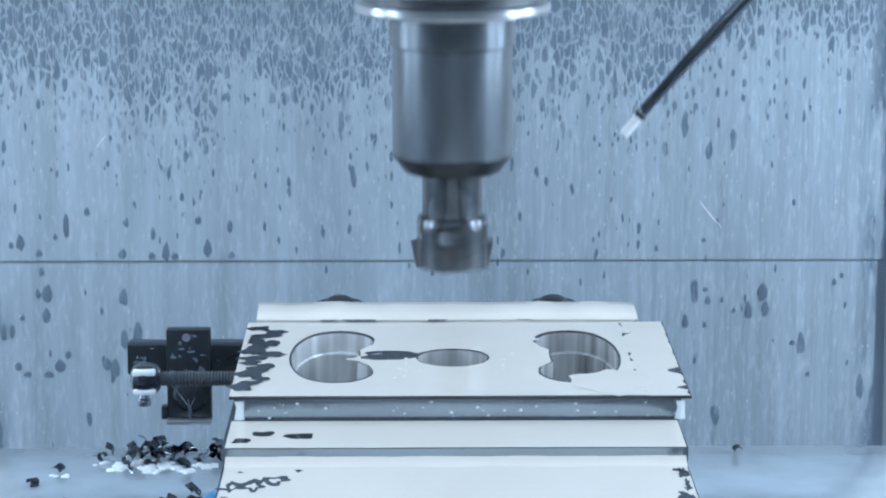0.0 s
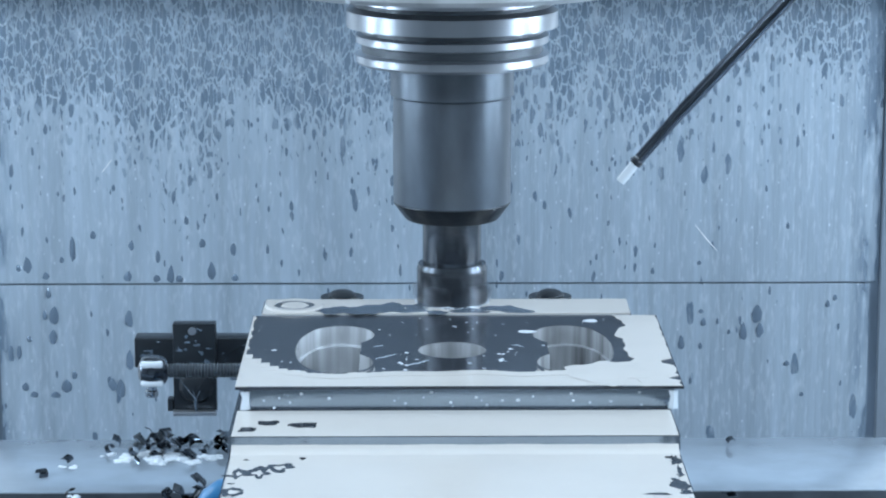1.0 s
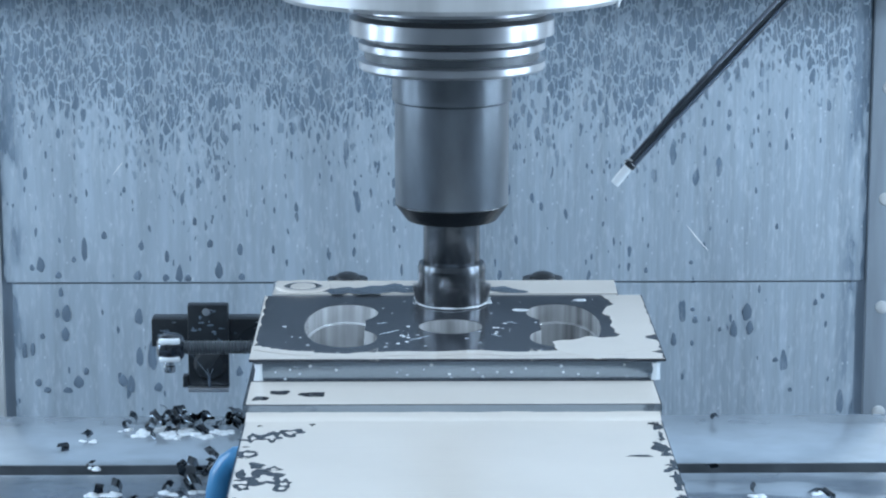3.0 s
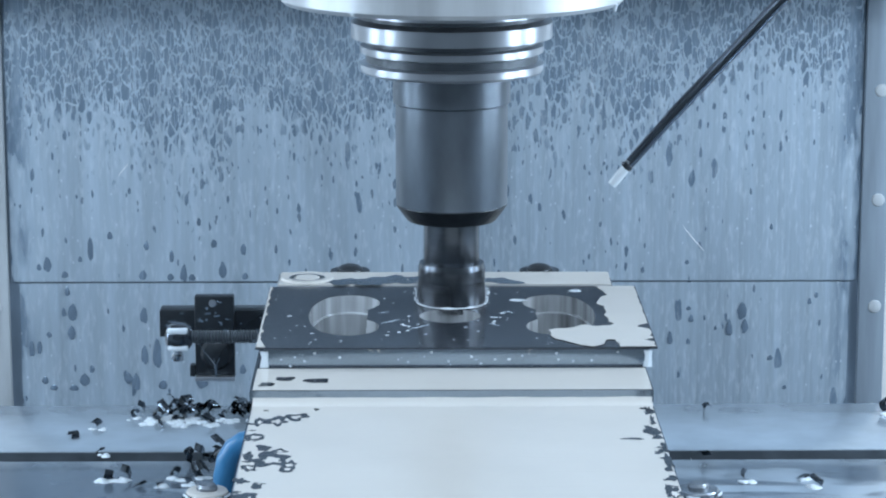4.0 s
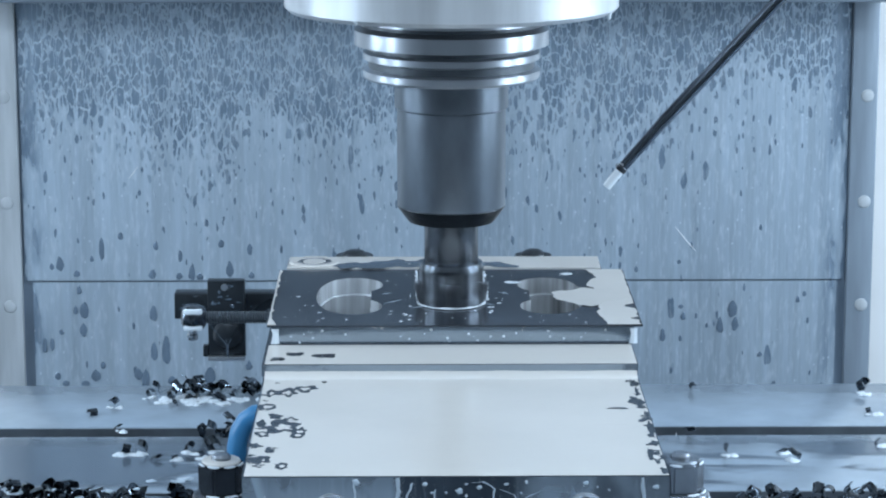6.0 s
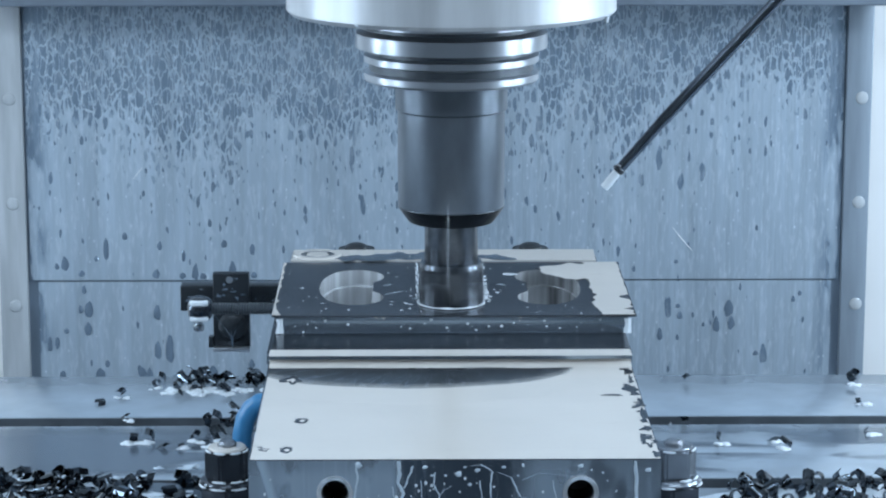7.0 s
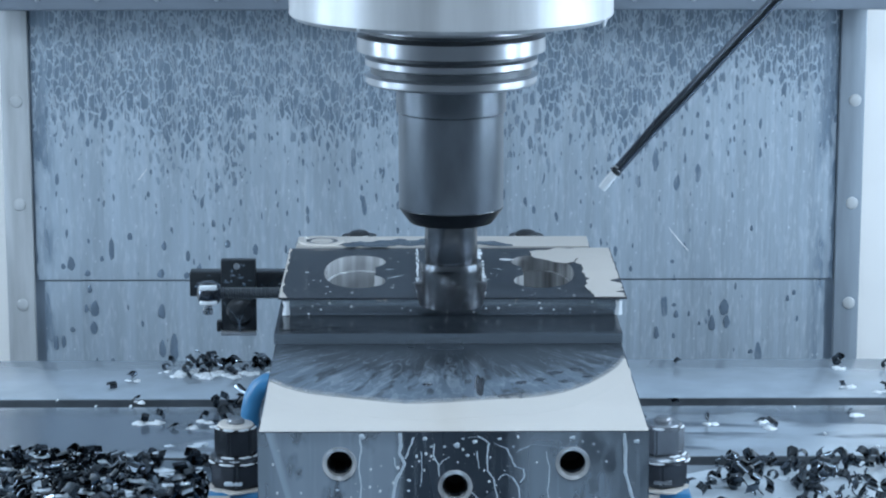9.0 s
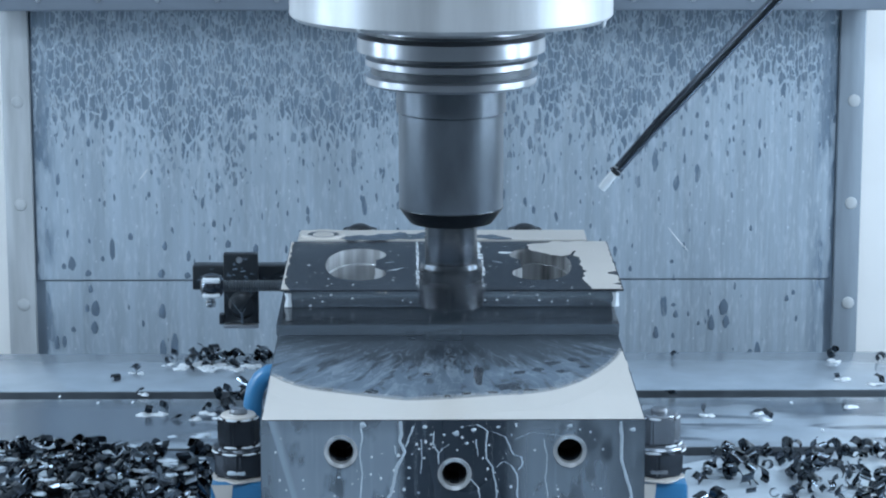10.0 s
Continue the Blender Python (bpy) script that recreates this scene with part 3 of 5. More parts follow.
LEFT_CUTS = ((-0.0355, 1.7140, 0.0172, 0.0208), (-0.0412, 1.6850, 0.0165, 0.0470), (-0.0348, 1.6560, 0.0168, 0.0210))
POCKET_L = lobes(LEFT_CUTS)
POCKET_R = lobes([(0.0442 - x, y, rx, ry) for x, y, rx, ry in LEFT_CUTS])
MID_HOLE = [(0.0210 + 0.0172 * math.cos(2 * math.pi * i / 40), 1.6815 + 0.0172 * math.sin(2 * math.pi * i / 40)) for i in range(40)]
PX0, PX1, PY0, PY1, PZ = -0.0830, 0.1300, 1.6075, 1.7570, 0.150


def fixture_block():
    b = new("fixture_block")
    tagged(b, "ground steel fixture block with three front holes, wet with coolant", "fixture")
    bm = fresh()
    # front face with three bored holes: a slab laid flat, then stood up
    holes = []
    for hx, hz in ((-0.0395, 0.1148), (0.0830, 0.1148), (0.0213, 0.1022)):
        holes.append([(hx + 0.0068 * math.cos(2 * math.pi * i / 32), hz + 0.0068 * math.sin(2 * math.pi * i / 32)) for i in range(32)])
    bm = bored_plate(BX0, BX1, 0.0, BZ, -0.03, 0.0, holes)
    bmesh.ops.transform(bm, matrix=Matrix(((1, 0, 0, 0), (0, 0, -1, BY0), (0, 1, 0, 0), (0, 0, 0, 1))), verts=bm.verts[:])
    upward(part("front_slab", bm, M_FACE, b), M_DIMTOP)
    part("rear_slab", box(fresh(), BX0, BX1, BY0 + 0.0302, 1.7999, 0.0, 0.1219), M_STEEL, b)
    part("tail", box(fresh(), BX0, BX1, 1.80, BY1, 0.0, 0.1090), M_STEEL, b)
    upward(part("top_slab", bored_plate(BX0, BX1, BY0 + 0.0302, 1.7999, 0.1220, BZ, [POCKET_L, POCKET_R, MID_HOLE]), M_STEEL, b), M_DIMTOP)
    for hx, hz in ((-0.0395, 0.1148), (0.0830, 0.1148), (0.0213, 0.1022)):
        bm = fresh()
        lathe(bm, [(0.0066, -0.004), (0.0068, 0.0), (0.0089, 0.0011), (0.0092, 0.0006), (0.0092, 0.0002)], 32)
        bmesh.ops.rotate(bm, verts=bm.verts[:], matrix=Matrix.Rotation(radians(90), 3, "X"))
        bmesh.ops.translate(bm, verts=bm.verts[:], vec=(hx, BY0, hz))
        part("hole_chamfer", bm, M_HOLE, b, "bright chamfer round a hole")
        bm = fresh()
        lathe(bm, [(0, 0), (0.0068, 0), (0.0068, 0.002), (0, 0.002)], 24)
        bmesh.ops.rotate(bm, verts=bm.verts[:], matrix=Matrix.Rotation(radians(90), 3, "X"))
        bmesh.ops.translate(bm, verts=bm.verts[:], vec=(hx, BY0 + 0.03, hz))
        part("hole_bottom", bm, M_DARKGAP, b)
    ON_TABLE.append(b)


fixture_block()


def workpiece():
    w = new("workpiece")
    tagged(w, "dark wet steel workpiece plate with milled pockets", "workpiece")
    loops = [POCKET_L, POCKET_R, MID_HOLE]
    upward(part("base_step", bored_plate(-0.0835, 0.1240, 1.5620, 1.795, BZ + 0.0002, 0.1385, loops), M_SHEET, w, "lower step of the plate"), M_DIMTOP)
    part("face", box(fresh(), -0.0790, 0.1255, 1.6100, 1.6250, 0.1386, 0.1489, 0.0004), M_SHEET, w, "bright milled front face")
    part("top", bored_plate(PX0, PX1, PY0, PY1, 0.1490, PZ, loops), M_PLATE, w)
    core = bored_plate(-0.0790, 0.1255, 1.6252, PY1, 0.1386, 0.1489, [shrink(l, 1.0) for l in loops])
    part("core", core, M_STEEL, w)
    for l in loops:
        part("upper_bore", ring_wall(fresh(), shrink(l, 0.995), 0.1398, PZ - 0.0002), M_HOLE, w, "bright milled pocket wall")
        bm = ring_wall(fresh(), shrink(l, 0.93), 0.1250, 0.1396)
        lo = shrink(l, 0.93)
        hi = shrink(l, 0.996)
        a = [bm.verts.new((x, y, 0.1396)) for x, y in lo]
        c = [bm.verts.new((x, y, 0.1399)) for x, y in hi]
        for i in range(len(l)):
            bm.faces.new((a[i], a[(i + 1) % len(l)], c[(i + 1) % len(l)], c[i]))
        part("lower_bore", bm, M_HOLE, w, "bright lower pocket wall below a ledge")
        part("bore_floor", prism(fresh(), shrink(l, 0.99), 0.1221, 0.1245), M_SLOT, w, "dark pocket floor")
    ON_TABLE.append(w)
    r = new("rear_bar")
    tagged(r, "steel clamping bar behind the workpiece with a counterbored screw", "clamping bar")
    part("body", box(fresh(), -0.0795, 0.1175, 1.7575, 1.794, 0.1387, 0.1500, 0.001), M_STEEL, r)
    for name, lab, m, prof in (("socket_rim", "ring of white coolant round a screw socket", M_COOLANT, [(0.0105, 0.0), (0.0110, 0.0010), (0.0150, 0.0010), (0.0160, 0.0)]),
                               ("socket", "dark ring of the socket", M_SLOT, [(0.0078, 0.0), (0.0078, 0.0007), (0.0108, 0.0007), (0.0108, 0.0)]),
                               ("socket_fill", "white coolant standing in the socket", M_COOLANT, [(0, 0.0009), (0.0070, 0.0009), (0.0079, 0.0)])):
        part(name, lathe(fresh(), prof, 32, (-0.062, 1.7755, 0.1509)), m, r, lab)
    ON_TABLE.append(r)
    for x in (-0.0380, 0.0775):
        k = new("rear_screw")
        tagged(k, "black domed screw head on a washer behind the bar", "screw", group="rear screws")
        part("washer", lathe(fresh(), [(0, 0), (0.0120, 0), (0.0120, 0.0014), (0, 0.0014)], 28), M_BLACK, k)
        part("head", lathe(fresh(), [(0.0078, 0.0015), (0.0076, 0.0026), (0.0055, 0.0042), (0.003, 0.005), (0, 0.0052)], 28), M_BLACK, k)
        part("stem", lathe(fresh(), [(0, -0.0005), (0.006, -0.0005), (0.006, -0.0340), (0, -0.0340)], 16), M_BLACK, k)
        k.location = (x, 1.828, 0.1432)
        ON_TABLE.append(k)


workpiece()


# ---- side clamp ----
def side_clamp():
    c = new("side_clamp")
    tagged(c, "black side clamp, upright lug on a bar, wet with coolant", "clamp")
    y = 1.911
    part("bar", box(fresh(), -0.1640, -0.0826, y + 0.009, y + 0.024, 0.0805, 0.0985, 0.001), M_BLACK, c)
    lug = part("lug", box(fresh(), -0.1405, -0.1150, y, y + 0.0088, 0.0545, 0.1095, 0.0010), M_BLACK, c)
    bm = lathe(fresh(), [(0, 0), (0.0024, 0), (0.0024, 0.0006), (0, 0.0008)], 16)
    bmesh.ops.rotate(bm, verts=bm.verts[:], matrix=Matrix.Rotation(radians(90), 3, "X"))
    bmesh.ops.translate(bm, verts=bm.verts[:], vec=(-0.1288, y, 0.1050))
    part("pin", bm, M_CHROME, lug, "bright pin")
    part("lug_lip", box(fresh(), -0.1405, -0.1150, y - 0.006, y - 0.0002, 0.0545, 0.0575, 0.0006), M_CHROME, lug, "bright wet lip")
    part("stop", box(fresh(), -0.1440, -0.1407, y - 0.001, y + 0.007, 0.0565, 0.0640, 0.0005), M_BLACK, lug)
    bm = lathe(fresh(), [(0, -0.001), (0.009, -0.001), (0.0105, 0.002), (0.0085, 0.0055), (0.004, 0.0075), (0, 0.008)], 24)
    bmesh.ops.rotate(bm, verts=bm.verts[:], matrix=Matrix.Rotation(radians(90), 3, "X"))
    bmesh.ops.translate(bm, verts=bm.verts[:], vec=(-0.1265, y, 0.0720))
    part("boss", bm, M_BLACK, lug, "rounded wet boss")
    wet = fresh()
    for xs in ((-0.1395, -0.1335, -0.1275, -0.1268), (-0.1190, -0.1225, -0.1262, -0.1266), (-0.1330, -0.1290, -0.1270, -0.1264)):
        tube(wet, [(q, y - (0.0006, 0.0066, 0.0085, 0.0062)[n], (0.0795, 0.0740, 0.0665, 0.0582)[n]) for n, q in enumerate(xs)], [0.00015, 0.0002, 0.00035, 0.0007], 8)
    part("coolant_string", wet, M_MIST, lug, "pale strings of coolant running together")
    ON_TABLE.append(c)
    # blotches of coolant on the black lug and bar
    rnd = random.Random(9)
    bm = fresh()
    for k in range(40):
        x, z = rnd.uniform(-0.162, -0.090), rnd.uniform(0.083, 0.097)
        yy = y + 0.0089
        if rnd.random() < 0.5:
            x, z, yy = rnd.uniform(-0.138, -0.118), rnd.uniform(0.080, 0.107), y - 0.0001
        elif -0.142 < x < -0.114:
            continue
        pts = blob(x, z, rnd.uniform(0.0006, 0.0022), rnd.uniform(0.0005, 0.0012), k * 2.1, 12, 0.9)
        lo = [bm.verts.new((a, yy, e)) for a, e in pts]
        tip = bm.verts.new((x, yy - 0.0003, z))
        for q in range(12):
            bm.faces.new((lo[q], lo[(q + 1) % 12], tip))
    part("coolant_blotches", bm, M_MIST, c, "pale coolant blotches")
    # the screw that presses on the rear bar's end
    k = new("clamp_screw")
    tagged(k, "threaded clamp screw with a wet rounded steel nut", "screw")
    ys, zs = 1.776, 0.1155
    bm = fresh()
    lathe(bm, [(0, 0)] + [(0.0033 if i % 2 else 0.0042, i * 0.00085) for i in range(58)] + [(0, 0.05)], 20)
    bmesh.ops.rotate(bm, verts=bm.verts[:], matrix=Matrix.Rotation(radians(90), 3, "Y"))
    bmesh.ops.translate(bm, verts=bm.verts[:], vec=(-0.1325, ys, zs))
    part("threaded_rod", bm, M_SLOT, k, "dark threaded rod")
    bm = lathe(fresh(), [(0, 0), (0.004, 0), (0.0070, 0.0015), (0.0084, 0.0040), (0.0088, 0.0072), (0.0084, 0.0105), (0.0070, 0.0140), (0.0048, 0.0155), (0, 0.0155)], 28)
    bmesh.ops.rotate(bm, verts=bm.verts[:], matrix=Matrix.Rotation(radians(22), 3, "Z"))
    bmesh.ops.rotate(bm, verts=bm.verts[:], matrix=Matrix.Rotation(radians(90), 3, "Y"))
    bmesh.ops.translate(bm, verts=bm.verts[:], vec=(-0.1462, ys, zs))
    part("nut", bm, M_PIPE, k, "dark wet rounded nut")
    # white strips stand in for the nut's upper and lower highlights
    for z0, z1 in ((0.0030, 0.0066), (-0.0072, -0.0038)):
        part("highlight_cap", box(fresh(), -0.1448, -0.1325, ys - 0.0082, ys - 0.002, zs + z0, zs + z1, 0.0014), M_DROPLET, k, "white strip standing in for a highlight on the nut")
    bm = lathe(fresh(), [(0, 0), (0.0030, 0.0), (0.0036, 0.001), (0.0036, 0.0035), (0.0028, 0.0042), (0.0028, 0.008), (0, 0.008)], 16, (-0.1395, ys, zs - 0.0145))
    part("grease_nipple", bm, M_POLISH, k)
    ON_TABLE.append(k)


side_clamp()


def hex_outline(r, turn=0.0):
    return [(r * math.cos(turn + math.pi / 3 * i), r * math.sin(turn + math.pi / 3 * i)) for i in range(6)]


def hold_down():
    """Flange nut on its stud over a blue-topped clamp foot."""
    made = None
    for x, rot in ((-0.1125, 0.25), (0.1565, 0.1)):
        k = new("hold_down_nut")
        tagged(k, "wet black hold-down nut over a square collar and blue clamp foot", "clamp nut", group="hold-down nuts")
        part("stud", lathe(fresh(), [(0, 0), (0.0058, 0), (0.0058, 0.064), (0.0045, 0.0655), (0, 0.0655)], 20), M_STEEL, k, "steel stud end")
        # the right nut takes the lit copy of the steel
        steel = M_NUT if x < 0 else M_LITNUT
        part("washer", lathe(fresh(), [(0.0058, 0.0605), (0.0112, 0.0605), (0.0116, 0.0612), (0.0108, 0.0622), (0.006, 0.0626)], 28), M_COOLANT if x < 0 else M_LITNUT, k, "washer white with coolant" if x < 0 else "steel washer in the lit nut colour")
        bm = prism(fresh(), hex_outline(0.0142, rot), 0.0430, 0.0604)
        bmesh.ops.bevel(bm, geom=bm.edges[:], offset=0.0014, segments=2, affect="EDGES")
        part("nut", bm, steel, k)
        part("flange", lathe(fresh(), [(0, 0.0392), (0.0160, 0.0392), (0.0172, 0.0405), (0.0164, 0.0420), (0.0140, 0.0429), (0, 0.0429)], 32), steel, k)
        ring = fresh()
        for z, r, seed in ((0.0431, 0.0146, 3.0), (0.0392, 0.0171, 8.0), (0.0605, 0.0128, 5.0)):
            for lo_a in (3.3, 4.1, 4.9, 5.6):
                if noise.noise((seed, lo_a * 2.0, x * 9)) < -0.25:
                    continue
                tube(ring, [(r * math.cos(lo_a + 0.10 * q), r * math.sin(lo_a + 0.10 * q), z + 0.0004 * noise.noise((q * 0.6, seed, lo_a))) for q in range(7)], [0.0003, 0.0006, 0.0008, 0.0007, 0.0008, 0.0006, 0.0003], 8)
        part("coolant_bead", ring, M_DROPLET, k, "white coolant caught in the joints")
        bm = prism(fresh(), hex_outline(0.0178, rot + 0.32), 0.0226, 0.0391)
        bmesh.ops.bevel(bm, geom=bm.edges[:], offset=0.0016, segments=2, affect="EDGES")
        part("collar", bm, M_NUT, k)
        part("wet_band", box(fresh(), -0.0070, 0.0050, -0.0172, -0.0140, 0.0255, 0.0285, 0.0014), M_RUN if x < 0 else M_LITNUT, k, "pale wet band on the collar")
        part("foot", box(fresh(), -0.0175, 0.0175, -0.019, 0.019, 0.0, 0.0213, 0.004), M_BLUE, k, "blue painted clamp foot")
        part("foam", prism(fresh(), blob(0, -0.004, 0.0170, 0.0152, x * 40, 30, 0.3), 0.0214, 0.0224), M_COOLANT, k, "white coolant on the clamp foot")
        part("foam_run", ribbon(fresh(), [(-0.010, -0.0190, 0.0205), (-0.009, -0.0191, 0.014), (-0.0085, -0.0191, 0.006), (-0.008, -0.0191, 0.0005)], [0.014, 0.011, 0.008, 0.005], 0.0006), M_COOLANT, k, "white run down the clamp foot")
        k.location = (x, 1.640, 0.0)
        ON_TABLE.append(k)


hold_down()


def blue_hose():
    pts = [(-0.0885, 1.66, 0.084), (-0.0935, 1.66, 0.0835), (-0.0985, 1.66, 0.0800), (-0.1025, 1.66, 0.0735), (-0.1045, 1.66, 0.064), (-0.1050, 1.66, 0.0)]
    h = thing("blue_hose", "bent blue coolant hose beside the fixture block", "hose", tube(fresh(), pts, 0.0062, 16), M_BLUE)
    ON_TABLE.append(h)


blue_hose()


# ---- spindle ----
TX, TY = 0.0222, 1.571


def spindle():
    s = new("milling_spindle")
    tagged(s, "milling spindle with bright nose ring, tool holder and spinning end mill", "spindle")
    z0 = 0.149
    part("nose_ring", lathe(fresh(), [(0.040, 0.1752), (0.0935, 0.1752), (0.0960, 0.1777), (0.0960, 0.30), (0.045, 0.30)], 128), M_NOSE, s, "bright turned spindle nose")
    for a, h in ((-22, 0.0042), (-124, 0.0016)):
        q = (0.0950 * math.cos(radians(a)), 0.0950 * math.sin(radians(a)), 0.1770)
        part("hanging_drop", lathe(fresh(), [(0, -h), (0.0009, -h * 0.8), (0.0012, -h * 0.4), (0.0018, 0.0002), (0, 0.0004)], 12, q), M_DROPLET, s, "hanging coolant drop")
    part("spindle_housing", lathe(fresh(), [(0, 0.3002), (0.105, 0.3002), (0.115, 0.32), (0.115, 1.20), (0, 1.20)], 64), M_NOSE, s)
    part("nose_recess", lathe(fresh(), [(0.0, 0.172), (0.0565, 0.172), (0.0600, 0.1751), (0.0, 0.1751)], 96), M_BLACK, s)
    part("holder_flange", lathe(fresh(), [
        (0.030, 0.1358), (0.0500, 0.1358), (0.0512, 0.1372), (0.0512, 0.1409), (0.0475, 0.1423), (0.0475, 0.1461), (0.0512, 0.1475), (0.0512, 0.1511),
        (0.0478, 0.1525), (0.0478, 0.1547), (0.0562, 0.1557), (0.0562, 0.1642), (0.0520, 0.1670), (0.0520, 0.1719), (0.0, 0.1719)], 128), M_CHROME, s, "bright grooved holder flange")
    # dark rings added in the grooves paint the shade between the bright lands
    for z1, z2, r in ((0.1411, 0.1473, 0.0479), (0.1513, 0.1555, 0.0482), (0.1644, 0.1690, 0.0526)):
        part("groove", lathe(fresh(), [(r - 0.002, z1), (r, z1 + 0.0006), (r, z2 - 0.0006), (r - 0.002, z2)], 96), M_SLOT, s, "dark ring painting the shade in a flange groove")
    part("tool_holder", lathe(fresh(), [
        (0.0, 0.0520), (0.0245, 0.0520), (0.0255, 0.0529), (0.0313, 0.0608), (0.0315, 0.0620), (0.0315, 0.1178), (0.0322, 0.1184), (0.0330, 0.1189),
        (0.0330, 0.1357), (0.0, 0.1357)], 128), M_HOLDER, s, "burnished dark cylindrical tool holder")
    part("dark_chamfer", lathe(fresh(), [(0.0247, 0.0516), (0.0257, 0.0525), (0.0316, 0.0606), (0.0314, 0.0612), (0.0250, 0.0531)], 96), M_BLACK, s)
    mill = part("end_mill", end_mill_body(), M_CUTTER, s, "dark indexable end mill")
    for i in range(4):
        bm = box(fresh(), -0.0022, 0.0022, -0.0045, 0.0045, 0.0, 0.0150, 0.0006)
        bmesh.ops.rotate(bm, verts=bm.verts[:], matrix=Matrix.Rotation(radians(12), 3, "X"))
        bmesh.ops.translate(bm, verts=bm.verts[:], vec=(0.0, -0.0148, 0.0004))
        bmesh.ops.rotate(bm, verts=bm.verts[:], matrix=Matrix.Rotation(math.pi / 2 * i, 3, "Z"))
        part("cutting_insert", bm, M_INSERT, mill, "ground carbide insert")
    bm = fresh()
    n = 72
    rings = []
    for i in range(n):
        a = 2 * math.pi * i / n
        k = 0.25 + 1.2 * max(0.0, noise.noise((math.cos(a) * 2.5, math.sin(a) * 2.5, 0.3)))
        ring = [(0.0188, 0.0012), (0.0192, 0.0012 + 0.0012 * k), (0.0198 + 0.0008 * k, 0.0016), (0.0200 + 0.0010 * k, 0.0012)]
        rings.append([bm.verts.new((r * math.cos(a), r * math.sin(a), z)) for r, z in ring])
    for i in range(n):
        p, q = rings[i], rings[(i + 1) % n]
        for k in range(4):
            bm.faces.new((p[k], p[(k + 1) % 4], q[(k + 1) % 4], q[k]))
    RINGS.append(part("coolant_ring", bm, M_DROPLET, s, "white lip of coolant round the cutter"))
    s.location = (TX, TY, z0)
    WITH_HEAD.append(s)
    return mill


def end_mill_body():
    """Shank and a fluted head with four gullets."""
    bm = fresh()
    lathe(bm, [(0, 0.0255), (0.0155, 0.0255), (0.0158, 0.0262), (0.0158, 0.0522), (0, 0.0522)], 64)
    n, levels = 96, 10
    rings = []
    for k in range(levels + 1):
        z = 0.0005 + 0.0265 * k / levels
        ring = []
        for i in range(n):
            a = 2 * math.pi * i / n
            ph = (a * 4 / (2 * math.pi) + k * 0.035) % 1.0
            r = 0.0190
            if k < levels - 1 and ph < 0.34:
                r -= 0.0050 * math.sin(math.pi * ph / 0.34) ** 0.6
            if k == levels:
                r = 0.0182
            ring.append(bm.verts.new((r * math.cos(a), r * math.sin(a), z)))
        rings.append(ring)
    for a, b in zip(rings, rings[1:]):
        for i in range(n):
            bm.faces.new((a[i], a[(i + 1) % n], b[(i + 1) % n], b[i]))
    bm.faces.new(rings[0][::-1])
    bm.faces.new(rings[-1])
    return bm


RINGS = []
END_MILL = spindle()


def nozzle():
    y = 1.60
    p0, p1, p2, p3 = (Vector(p) for p in ((0.1146, y, 0.2147), (0.1235, y, 0.2259), (0.1483, y, 0.2545), (0.2900, y, 0.4080)))
    nz = new("coolant_nozzle")
    tagged(nz, "slanted steel coolant pipe with a clear nozzle tip", "coolant nozzle")
    part("pipe", tube(fresh(), [p2, p3, Vector((0.330, y, 0.460)), Vector((0.345, y, 0.520)), Vector((0.335, y, 0.580)), Vector((0.290, y, 0.620)), Vector((0.130, y, 0.640))], 0.0037, 20), M_PIPE, nz)
    part("lower_pipe", tube(fresh(), [p1, p1 + (p2 - p1) * 0.06, p1 + (p2 - p1) * 0.94, p2], [0.0028, 0.0031, 0.0034, 0.0036], 20), M_PIPE, nz)
    part("collar", tube(fresh(), [p1 - (p2 - p1) * 0.05, p1 - (p2 - p1) * 0.03, p1 + (p2 - p1) * 0.02, p1 + (p2 - p1) * 0.04], [0.0028, 0.0035, 0.0035, 0.0030], 20), M_BLACK, nz)
    part("clip", tube(fresh(), [p1 + Vector((-0.0030, -0.001, 0.0020)), p1 + Vector((-0.0012, -0.0034, 0.0032)), p1 + Vector((0.0006, -0.0036, 0.0022))], 0.0011, 10), M_POLISH, nz, "bright clip on the nozzle")
    part("tip", tube(fresh(), [p0, p0 + (p1 - p0) * 0.1, p1], [0.0025, 0.0028, 0.0028], 20), M_DROPLET, nz, "pale translucent nozzle tip")
    WITH_HEAD.append(nz)


nozzle()


# ---- coolant ----
V_TABLE = 0.02203


def table_y(t):
    """How far the table still has to travel back."""
    if t <= 0.5:
        return V_TABLE * (0.5 - 10) - 0.0015 * (1 - t / 0.5) ** 1.0
    return V_TABLE * (t - 10)


FLOW = []          # (object, start, function of time -> shift in the table's space)


def block_edge(x, t):
    """How far forward the air from the tool has swept the block's top, at x."""
    depth = float(np.interp(t, (6.2, 6.8, 7.0, 7.5, 8.2, 9.0, 10.0), (-0.01, 0.042, 0.054, 0.085, 0.112, 0.136, 0.152)))
    mid, half = (float(np.interp(t, (6.2, 6.8, 7.0, 7.5, 8.2), q)) for q in ((-0.010, -0.008, -0.002, 0.007, 0.010), (0.060, 0.080, 0.092, 0.110, 0.116)))
    k = max(0.0, 1 - abs((x - mid) / half) ** 2.4) ** 0.5
    return 1.561 - depth * k * (1 + 0.10 * noise.noise((x * 22, 2.0, 0.5)))


def rest_height(y):
    """The height on which the film lies: plate, step or block."""
    return float(np.interp(y, (1.5575, 1.5620, 1.6010, 1.6075), (BZ, 0.1385, 0.1385, PZ)))


